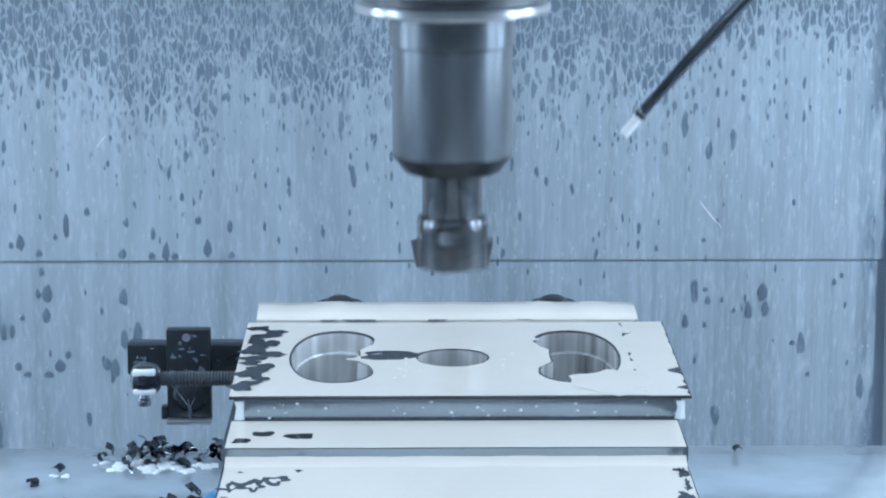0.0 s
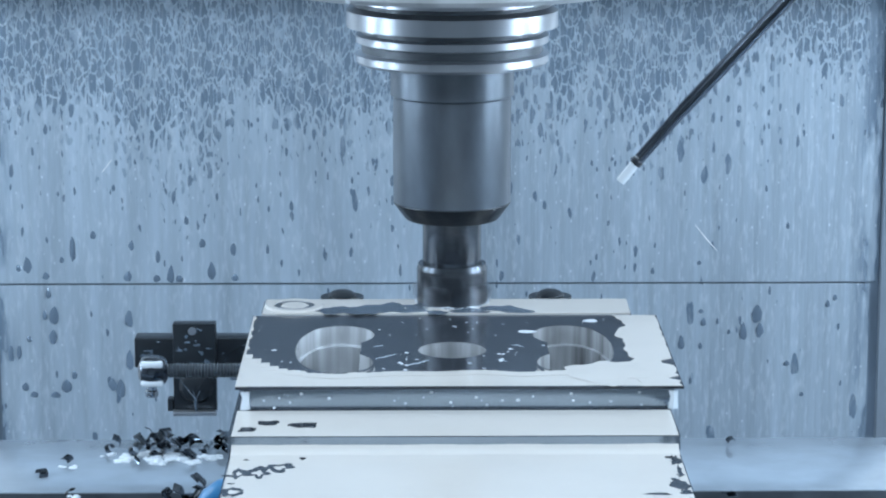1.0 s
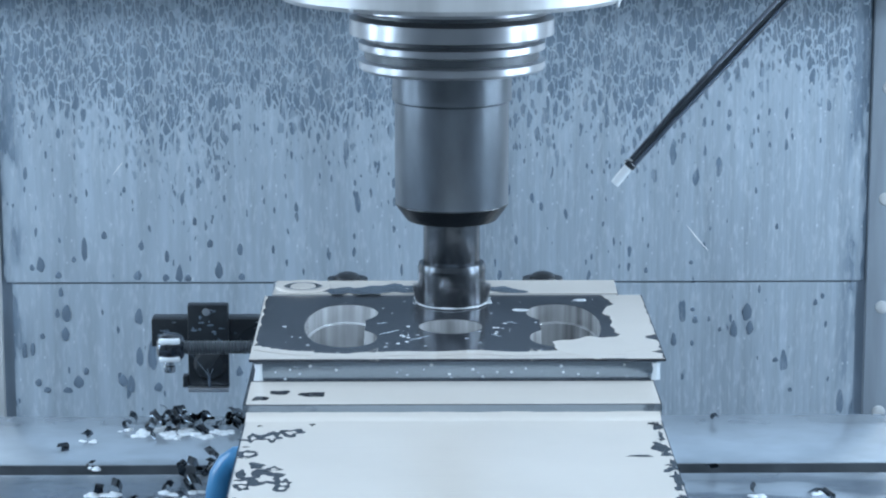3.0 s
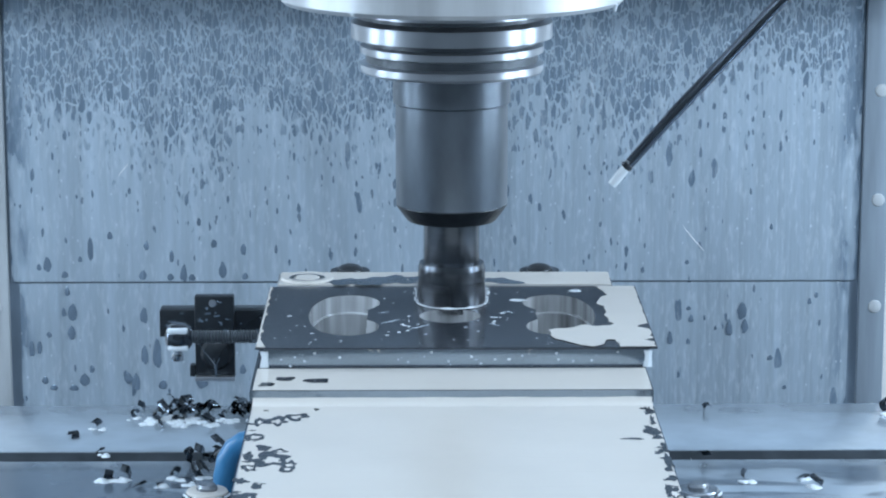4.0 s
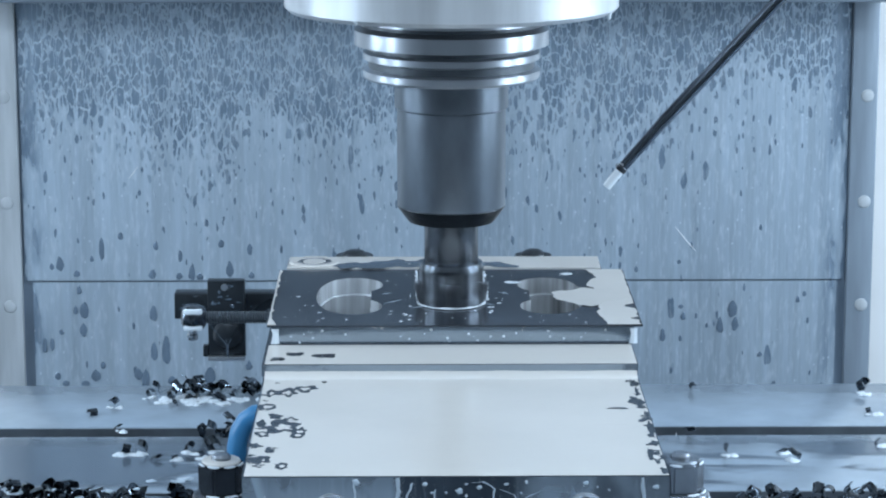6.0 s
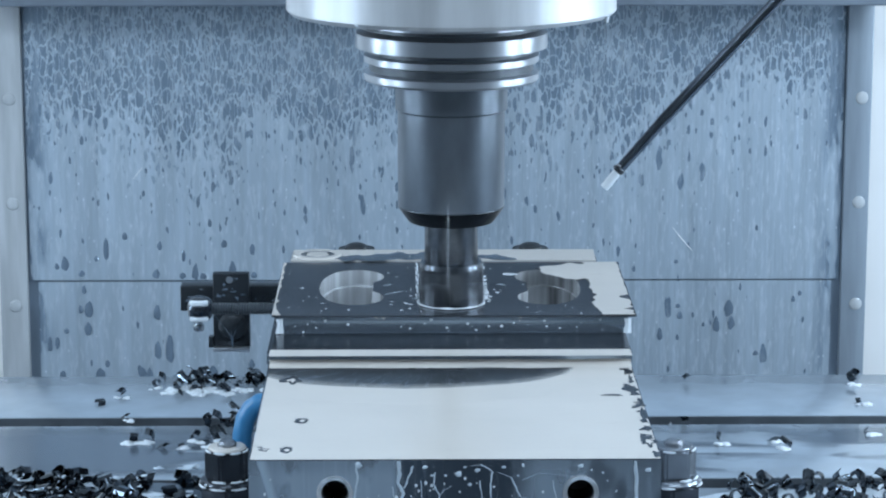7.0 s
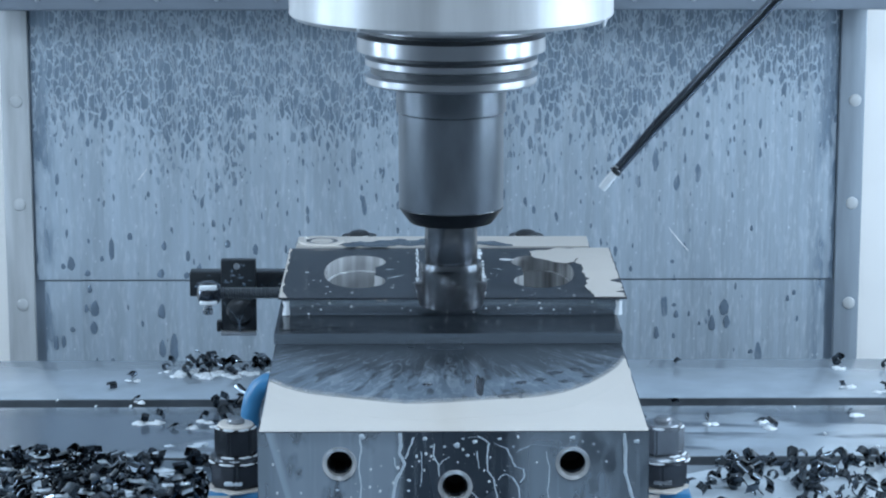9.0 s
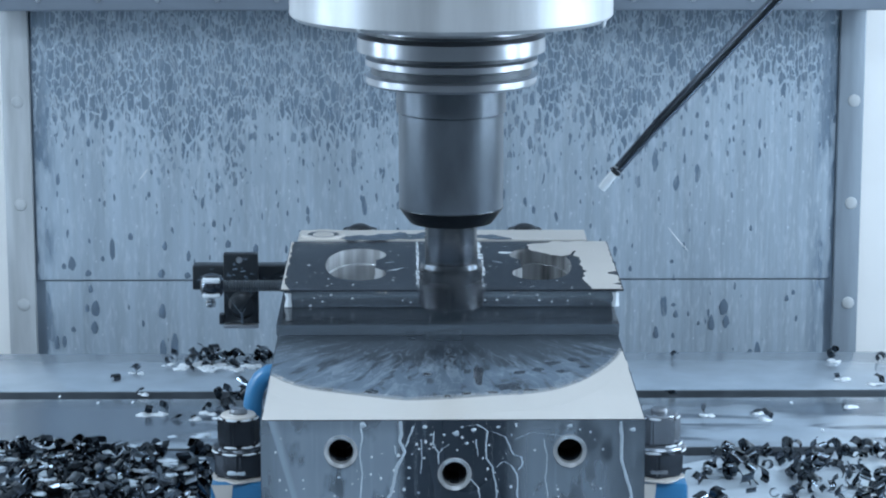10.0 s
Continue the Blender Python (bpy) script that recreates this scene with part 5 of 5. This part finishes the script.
def table_puddles():
    out = blob(0.30, 1.660, 0.150, 0.105, 5, 60, 0.5)
    ON_TABLE.append(thing("coolant_puddle", "white coolant puddle among the chips on the table", "coolant", prism(fresh(), out, 0.0001, 0.0006), M_RUN))
    out = blob(-0.235, 1.675, 0.135, 0.082, 2.2, 60, 0.4)
    ON_TABLE.append(thing("coolant_puddle", "thin grey puddle under the heaped chips", "coolant", prism(fresh(), out, 0.0001, 0.0005), M_MIST))
    for x0, x1 in ((-0.62, -0.10), (0.14, 0.66)):
        damp = fresh()
        damp.faces.new([damp.verts.new(p) for p in ((x0, 1.783, 0.0002), (x1, 1.783, 0.0002), (x1, 1.905, 0.0002), (x0, 1.905, 0.0002))])
        ON_TABLE.append(thing("damp_patch", "thin dark wet film lying on the table", "coolant", damp, M_DAMP))
    # tufts of foam caught by the chips
    rnd = random.Random(31)
    for x0, x1, y0, y1, count in ((-0.32, -0.14, 1.60, 1.760, 150), (0.19, 0.345, 1.60, 1.75, 26)):
        bm = fresh()
        for q in range(count):
            cx, cy, r = rnd.uniform(x0, x1), rnd.uniform(y0, y1), rnd.uniform(0.0015, 0.0045)
            made = bmesh.ops.create_icosphere(bm, subdivisions=2, radius=1.0)["verts"]
            for v in made:
                w = 1 + 0.4 * noise.noise(v.co * 1.9 + Vector((q, 3, 0)))
                w *= 1 + 0.7 * noise.noise(v.co * 4.1 + Vector((q, 1, 7)))
                v.co = Vector((cx + v.co.x * r * w * 1.4, cy + v.co.y * r * w, max(0.0001, 0.007 * (q % 3) * (x0 < 0) + (v.co.z + 0.4) * r * w * (0.35 if x0 < 0 else 0.5))))
        ON_TABLE.append(thing("coolant_foam", "patches of white coolant foam among heaped chips", "coolant foam", bm, M_RUN, kind="stuff"))
    spots = [(x, y) for x, y in LONE if rnd.random() < 0.75]
    spots += [(-0.150 + rnd.gauss(0, 0.024), 2.008 + rnd.gauss(0, 0.005)) for _ in range(22)]
    for k, (x, y) in enumerate(spots):
        bm = fresh()
        for q in range(4):
            r = rnd.uniform(0.0014, 0.0034)
            made = bmesh.ops.create_icosphere(bm, subdivisions=2, radius=1.0)["verts"]
            cx, cy, flat = x + rnd.uniform(-0.005, 0.005), y - 0.004 + rnd.uniform(-0.003, 0.003), rnd.uniform(0.25, 0.55)
            for v in made:
                w = 1 + 0.35 * noise.noise(v.co * 1.9 + Vector((k, q, 0)))
                v.co = Vector((cx + v.co.x * r * w * 1.15, cy + v.co.y * r * w * 1.1, max(0.0001, v.co.z * r * w * flat * 1.5)))
        ON_TABLE.append(thing("coolant_foam", "small tuft of white coolant foam beside a chip", "coolant foam", bm, M_DROPLET, group="foam on the table"))


table_puddles()


def burrs():
    """Bright burr flakes along both sides of the cut, raised as the cutter passes."""
    c = new("cutting_burr")
    tagged(c, "bright ragged burr along the cut in the plate", "burr")
    rnd = random.Random(31)
    for side in (-1, 1):
        for k in range(44):
            y = 1.615 + 0.138 * (k + rnd.random()) / 44
            x = TX + side * 0.0196 + rnd.gauss(0, 0.0004)
            if any(inside(shrink(l, 1.05), x, y) for l in (POCKET_L, POCKET_R, MID_HOLE)):
                continue
            h, w, L = rnd.uniform(0.0004, 0.0013), rnd.uniform(0.0002, 0.0005), rnd.uniform(0.0012, 0.0030)
            if side > 0 and rnd.random() < 0.35:
                w *= 5
            lean = side * rnd.uniform(0, 0.0012)
            bm = fresh()
            vs = [bm.verts.new(p) for p in ((x - w, y - L, PZ - 0.0015), (x + w, y - L, PZ - 0.0015), (x + w, y + L, PZ - 0.0015), (x - w, y + L, PZ - 0.0015),
                                            (x + lean - w, y - L * 0.4, PZ + h), (x + lean + w, y - L * 0.3, PZ + h * 0.8), (x + lean + w, y + L * 0.3, PZ + h), (x + lean - w, y + L * 0.5, PZ + h * 0.7))]
            for f in ((3, 2, 1, 0), (4, 5, 6, 7), (0, 1, 5, 4), (1, 2, 6, 5), (2, 3, 7, 6), (3, 0, 4, 7)):
                bm.faces.new([vs[q] for q in f])
            ob = part("burr_flake", bm, M_DROPLET, c, smooth=False)
            FLOW.append((ob, lambda t, yy=y: Vector((0, 0, -0.0016 * (1 - float(np.interp(TY - table_y(t), (yy - 0.016, yy - 0.004), (1, 0)))))), 0.0))
    ON_TABLE.append(c)


burrs()


def drips():
    rnd = random.Random(21)
    runs = [
        ([(-0.0076, 0.1316), (-0.0072, 0.1247), (-0.0081, 0.1204), (-0.0052, 0.1147), (-0.0102, 0.1046), (-0.0114, 0.0961), (-0.0143, 0.0884)], 0.0024),
        ([(-0.0005, 0.1291), (-0.0024, 0.1240), (-0.0050, 0.1173)], 0.0014),
        ([(-0.0286, 0.1300), (-0.0282, 0.1216), (-0.0297, 0.1131), (-0.0281, 0.1025), (-0.0293, 0.0885)], 0.0011),
        ([(0.1098, 0.1313), (0.1110, 0.1211), (0.1105, 0.1105), (0.1137, 0.0999), (0.1168, 0.0880)], 0.0022),
        ([(0.0103, 0.1257), (0.0099, 0.1193), (0.0127, 0.1138), (0.0131, 0.1077)], 0.0009),
        ([(0.0182, 0.1185), (0.0147, 0.1164), (0.0127, 0.1134)], 0.0007),
        ([(0.0335, 0.1298), (0.0392, 0.1256), (0.0380, 0.1182), (0.0380, 0.1108), (0.0417, 0.1061), (0.0434, 0.0959), (0.0438, 0.0887)], 0.0010),
        ([(0.0284, 0.1290), (0.0335, 0.1294), (0.0375, 0.1273)], 0.0016),
        ([(0.0416, 0.1256), (0.0482, 0.1230), (0.0510, 0.1175), (0.0527, 0.1129), (0.0570, 0.1116), (0.0576, 0.1069), (0.0556, 0.1044)], 0.0010),
        ([(0.0448, 0.1069), (0.0474, 0.1091), (0.0519, 0.1069), (0.0548, 0.1012), (0.0553, 0.0886)], 0.0010),
        ([(0.0539, 0.1213), (0.0620, 0.1251), (0.0722, 0.1242), (0.0804, 0.1229)], 0.0008),
        ([(-0.0109, 0.1183), (-0.0101, 0.1131)], 0.0008),
        ([(0.0033, 0.1215), (0.0039, 0.1109), (0.0029, 0.1024)], 0.0006),
        ([(0.0692, 0.1213), (0.0707, 0.1128), (0.0699, 0.1001), (0.0713, 0.0886)], 0.0007),
        ([(0.0327, 0.1214), (0.0339, 0.1121)], 0.0007),
        ([(0.0295, 0.1002), (0.0344, 0.0938), (0.0348, 0.0887)], 0.0008),
    ]
    for k, (way, w) in enumerate(runs):
        pts, ws = [], []
        for (xa, za), (xb, zb) in zip(way, way[1:]):
            for q in range(5):
                u = q / 5
                pts.append((xa + (xb - xa) * u + 0.0007 * noise.noise((len(pts) * 0.45, k * 3.1, 8)), BY0, za + (zb - za) * u))
                ws.append(w * 0.8 * (0.75 + 0.5 * rnd.random()))
        pts.append((way[-1][0], BY0, way[-1][1]))
        ws.append(w * 0.6)
        ON_TABLE.append(thing("coolant_drip", "thin white run of coolant down the fixture block", "coolant drip", ribbon(fresh(), pts, ws), M_RUN, group="runs down the block"))
    hide = ((-0.0395, 0.1148), (0.0830, 0.1148), (0.0213, 0.1022))
    veil = bored_plate(BX0 + 0.0003, BX1 - 0.0003, 0.002, 0.1318, -0.00004, 0.0, [[(hx + 0.0088 * math.cos(2 * math.pi * i / 32), hz + 0.0088 * math.sin(2 * math.pi * i / 32)) for i in range(32)] for hx, hz in hide])
    bmesh.ops.transform(veil, matrix=Matrix(((1, 0, 0, 0), (0, 0, -1, BY0 - 0.00008), (0, 1, 0, 0), (0, 0, 0, 1))), verts=veil.verts[:])
    ON_TABLE.append(thing("coolant_sheen_sheet", "thin milky sheet of coolant with painted reflections on the block's front", "coolant", veil, M_VEIL))
    for k, (x, z, r) in enumerate([(0.0223, 0.1246, 0.0016), (0.0314, 0.1267, 0.0013), (0.0054, 0.1282, 0.0013), (-0.0032, 0.1056, 0.0010), (0.0828, 0.1286, 0.0014), (-0.0276, 0.1294, 0.0016), (0.0086, 0.1240, 0.0008), (0.0156, 0.1240, 0.0008), (0.0278, 0.1193, 0.0009), (-0.0032, 0.0999, 0.0007), (0.1166, 0.1264, 0.0014), (0.0253, 0.1282, 0.0007), (0.0447, 0.1281, 0.0009), (0.0518, 0.1238, 0.0006), (0.0019, 0.0918, 0.0006), (-0.0406, 0.1004, 0.0008)]):
        bm = fresh()
        lo = [bm.verts.new((px, BY0 - 0.0001, pz)) for px, pz in blob(x, z, r * 1.1, r * 0.8, k * 1.3, 14, 0.6)]
        mid = [bm.verts.new((x + (v.co.x - x) * 0.6, BY0 - 0.0007, z + (v.co.z - z) * 0.6)) for v in lo]
        for q in range(14):
            bm.faces.new((lo[q], lo[(q + 1) % 14], mid[(q + 1) % 14], mid[q]))
        bm.faces.new(mid)
        ON_TABLE.append(thing("coolant_drip", "small white blot of coolant on the fixture block", "coolant drip", bm, M_RUN, group="blots on the block"))
    bm = fresh()
    for i in range(90):
        x, z, r = rnd.uniform(BX0 + 0.004, BX1 - 0.004), rnd.uniform(0.085, 0.130), abs(rnd.gauss(0.0003, 0.0004)) + 0.0002
        if any(math.hypot(x - hx, z - hz) < 0.011 for hx, hz in ((-0.0395, 0.1148), (0.0830, 0.1148), (0.0213, 0.1022))):
            continue
        r *= 0.8
        pts = [(x + r * math.cos(2 * math.pi * q / 9) * (0.8 + 0.4 * rnd.random()), z + 1.2 * r * math.sin(2 * math.pi * q / 9)) for q in range(9)]
        lo = [bm.verts.new((a, BY0 - 0.0001, c)) for a, c in pts]
        tip = bm.verts.new((x, BY0 - 0.0005, z))
        for q in range(9):
            bm.faces.new((lo[q], lo[(q + 1) % 9], tip))
    for i in range(34):
        x, z, r = rnd.uniform(-0.078, 0.125), rnd.uniform(0.1395, 0.147), abs(rnd.gauss(0.0002, 0.00025)) + 0.00015
        lo = [bm.verts.new((x + 1.3 * r * math.cos(2 * math.pi * q / 8), 1.6099, z + r * math.sin(2 * math.pi * q / 8))) for q in range(8)]
        tip = bm.verts.new((x, 1.6094, z))
        for q in range(8):
            bm.faces.new((lo[q], lo[(q + 1) % 8], tip))
    ON_TABLE.append(thing("coolant_spots", "small white coolant spots on block and plate fronts", "coolant spots", bm, M_DROPLET, kind="stuff"))
    bm = fresh()
    for i in range(90):
        x, y, r = rnd.uniform(PX0 + 0.004, 0.105), rnd.uniform(PY0 + 0.004, PY1 - 0.006), abs(rnd.gauss(0.0002, 0.00025)) + 0.0001
        if any(inside(shrink(l, 1.08), x, y) for l in (POCKET_L, POCKET_R, MID_HOLE)):
            continue
        if i % 40 == 0:
            r = 0.0028
        prism(bm, blob(x, y, 1.5 * r, r, i * 1.7, 10, 0.5), PZ + 0.00002, PZ + 0.00012)
    ON_TABLE.append(thing("coolant_spots", "small white coolant spots on the dark plate", "coolant spots", bm, M_DROPLET, kind="stuff"))
    for k in range(5):
        x, y = (-0.012, 0.045, 0.004, 0.054, -0.016)[k], (1.668, 1.660, 1.655, 1.690, 1.690)[k]
        a, long = rnd.uniform(-0.5, 0.5), rnd.uniform(0.005, 0.012)
        way = [(x + long * (q / 6 - 0.5) * math.cos(a) + 0.0006 * noise.noise((q, k, 1)), y + long * (q / 6 - 0.5) * math.sin(a) * 2 + 0.002 * noise.noise((q * 0.5, k, 3)), PZ + 0.00004) for q in range(7)]
        ON_TABLE.append(thing("coolant_thread", "thin milky thread of coolant on the dark plate", "coolant", tube(fresh(), way, [0.0001, 0.00012, 0.0002, 0.00025, 0.0002, 0.00012, 0.0001], 6), M_RUN, group="threads on the plate"))
    # white strips stand in for the highlights along the plate's upright front edges
    for x in (-0.0785, 0.1250):
        bm = fresh()
        ribbon(bm, [(x, 1.6098, 0.1478), (x + 0.0004, 1.6098, 0.1445), (x, 1.6098, 0.1388)], [0.0046, 0.0034, 0.0048], 0.0012)
        ON_TABLE.append(thing("coolant_drip", "white strip painting the highlight on the plate's edge", "coolant drip", bm, M_DROPLET, group="runs at the plate's edges"))


drips()


def droplets():
    """Drops that lie round the cut, are flung off as the cutter leaves the plate and land on the table."""
    rnd = random.Random(17)
    for k in range(12):
        bm = lathe(fresh(), [(0, -0.0016), (0.0006, -0.0009), (0.0008, 0.0), (0.0006, 0.0009), (0, 0.0016)], 10)
        ob = thing("coolant_drop", "small white drop of coolant flung off the cutter", "coolant drop", bm, M_DROPLET, group="flung drops")
        start = Vector((TX + rnd.choice((-1, 1)) * rnd.uniform(0.022, 0.03), 1.640 + rnd.uniform(0, 0.05), PZ - 0.0004))
        side = -1 if k % 4 else 1
        land = Vector((0.02 + side * rnd.uniform(0.20, 0.40), 1.75 + rnd.uniform(-0.05, 0.2), 0.0007))
        t0 = 7.60 + 0.16 * rnd.random()
        T = rnd.uniform(0.62, 0.90)
        high = rnd.uniform(0.05, 0.20)
        rows = [(tt, Matrix.Translation(start + Vector((0, table_y(tt), 0))) @ pose(0, 0, 0, 0, 90, 0)) for tt in (0.0, 0.5, 4.0, t0)]
        a0, a1 = start + Vector((0, table_y(t0), 0)), land + Vector((0, table_y(t0 + T), 0))
        for q in range(1, 7):
            u = q / 6
            p = a0.lerp(a1, u) + Vector((0, 0, 4 * high * u * (1 - u)))
            rows.append((t0 + T * u, Matrix.Translation(p) @ pose(0, 0, 0, 0, 90 - side * 40 * (1 - 2 * u), 0)))
        rows.append((10.0, Matrix.Translation(land) @ pose(0, 0, 0, 0, 90 + side * 40, 0)))
        FLUNG.append((ob, rows))


FLUNG = []
droplets()


def sparks():
    """Hot chips thrown off as the cutter breaks out of the plate; they fly in arcs and drown on the wet table."""
    rnd = random.Random(29)
    for k, (x, z, size) in enumerate(((-0.076, 0.275, 0.7), (-0.099, 0.220, 0.8), (-0.243, 0.206, 0.9), (-0.209, 0.203, 0.6), (-0.051, 0.191, 1.5), (-0.070, 0.173, 1.9), (0.113, 0.197, 0.8), (0.187, 0.179, 1.2))):
        r, h = 0.0006, 0.0034 * size
        bm = lathe(fresh(), [(0, -h), (r * 0.6, -h * 0.6), (r, 0.0), (r * 0.6, h * 0.6), (0, h)], 8)
        hot = k not in (3, 5)
        ob = thing("spark", "glowing orange chip flung off the cutter" if hot else "bright wet drop flung off the cutter", "spark" if hot else "coolant drop", bm, M_SPARK if hot else M_DROPLET, group="sparks off the cutter")
        side = 1 if x > TX else -1
        t0 = 7.74 + 0.05 * rnd.random()
        rest = Vector((TX + side * 0.024, 1.668, PZ - 0.0045))
        start = rest + Vector((0, table_y(t0), 0))
        mid = Vector((x, 1.64 + rnd.uniform(-0.01, 0.02), z))
        land = Vector((TX + (x - TX) * 2.2 + side * 0.12, 1.80 + rnd.uniform(-0.05, 0.15), -0.006))
        rows = [(tt, Matrix.Translation(rest + Vector((0, table_y(tt), 0)))) for tt in (0.0, 0.5, 4.0, 7.4)]
        up = math.degrees(math.atan2(mid.x - start.x, mid.z - start.z))
        rows.append((t0, Matrix.Translation(start) @ pose(0, 0, 0, 0, up * 0.5, 0)))
        rows.append((8.0, Matrix.Translation(mid) @ pose(0, 0, 0, 0, up, 0)))
        rows[-1] = (7.93, Matrix.Translation(mid - Vector((side * 0.010, 0, 0.006))) @ pose(0, 0, 0, 0, up, 0))
        rows.append((8.22, Matrix.Translation(mid + Vector((side * 0.022, 0, 0.014))) @ pose(0, 0, 0, 0, up, 0)))
        rows.append((8.48, Matrix.Translation(land) @ pose(0, 0, 0, 0, side * 110, 0)))
        rows.append((10.0, Matrix.Translation(land) @ pose(0, 0, 0, 0, side * 110, 0)))
        FLUNG.append((ob, rows))


sparks()


def falling_drops():
    """Drops that let go of the head and fall on the table."""
    for k, (t, x, y, z) in enumerate(((4.0, -0.1444, 1.750, 0.2511), (4.0, 0.1060, 1.660, 0.2750), (5.0, -0.0612, 1.600, 0.2989), (5.0, -0.1554, 1.700, 0.2894), (2.5, -0.0308, 1.700, 0.1981), (2.5, 0.1826, 1.750, 0.2230), (7.0, 0.0194, 1.500, 0.1985), (7.5, -0.0455, 1.680, 0.2674), (9.0, -0.0717, 1.720, 0.1797))):
        h = 0.0035 + 0.0012 * (k % 3)
        bm = lathe(fresh(), [(0, -h), (0.0009, -h * 0.7), (0.0011, -h * 0.2), (0.0006, h * 0.5), (0, h)], 10)
        ob = thing("coolant_drop", "pale drop of coolant falling from the spindle head", "coolant drop", bm, M_DROPLET, group="falling drops")
        home = Vector((TX + (x - TX) * 0.25, TY + (y - TY) * 0.2, 0.50))
        land = Vector((x, y, -0.008))
        rows = [(0.0, Matrix.Translation(home)), (t - 0.14, Matrix.Translation(home)), (t, Matrix.Translation((x, y, z))), (t + 0.14, Matrix.Translation(land))]
        rows += [(q, Matrix.Translation(land + Vector((0, table_y(q) - table_y(t + 0.14), 0)))) for q in (t + 0.5, 10.0)]
        FLUNG.append((ob, rows))


falling_drops()


# ---- what moves ----
def motions():
    times = [0.0, 0.25, 0.5, 0.75, 1.0] + [1.5 + 0.5 * i for i in range(18)]
    for ob in ON_TABLE:
        base = ob.matrix_basis.copy()
        walk(ob, [(t, Matrix.Translation((0, table_y(t), 0)) @ base.normalized()) for t in times] if ob.scale.x == 1 else
             [(t, Matrix.Translation((0, table_y(t), 0)) @ base) for t in times])
    drop = [(0.0, 1.0), (0.1, 0.41), (0.2, 0.05), (0.3, 0.0)]
    steps = drop + [(t, 0.0) for t, s in ZOOM[1:]]
    for group, depth, fall in ((WITH_HEAD, 1.61, 0.0250), (WITH_WALL, 2.20, 0.0172)):
        for ob in group:
            base = ob.matrix_basis.copy()
            walk(ob, [(t, Matrix.Translation(creep(t, depth) + Vector((0, 0, fall * k))) @ base) for t, k in steps])
    walk(END_MILL, [(i / 30, pose(0, 0, 0, 0, 0, -82.0 * i)) for i in range(301)])
    for ob in RINGS:
        walk(ob, [(t, Matrix.Translation((0, 0, h))) for t, h in [(0.0, 0.062), (0.25, 0.062)] + [(0.5 * q, 0.0004 - creep(0.5 * q, 1.61).z) for q in range(1, 17)] + [(8.8, -0.006), (9.2, -0.030), (10.0, -0.030)]])
    for ob, rows in FLUNG:
        walk(ob, rows)
    for ob, way in DRIFT:
        walk(ob, [(tt, Matrix.Translation((np.interp(tt, [q[0] for q in way], [q[1][0] for q in way]), np.interp(tt, [q[0] for q in way], [q[1][1] for q in way]) + table_y(tt), 0))) for tt in sorted(set(times) | {q[0] for q in way})])
    for ob, shift, start in FLOW:
        ts = sorted({0.0, 10.0} | {round(start + 0.2 * i, 2) for i in range(60) if start + 0.2 * i < 10})
        rows = [(t, Matrix.Translation(shift(t))) for t in ts]
        keep = [r for n, r in enumerate(rows) if n in (0, len(rows) - 1) or rows[n - 1][1] != r[1] or rows[n + 1][1] != r[1]]
        walk(ob, keep)


motions()
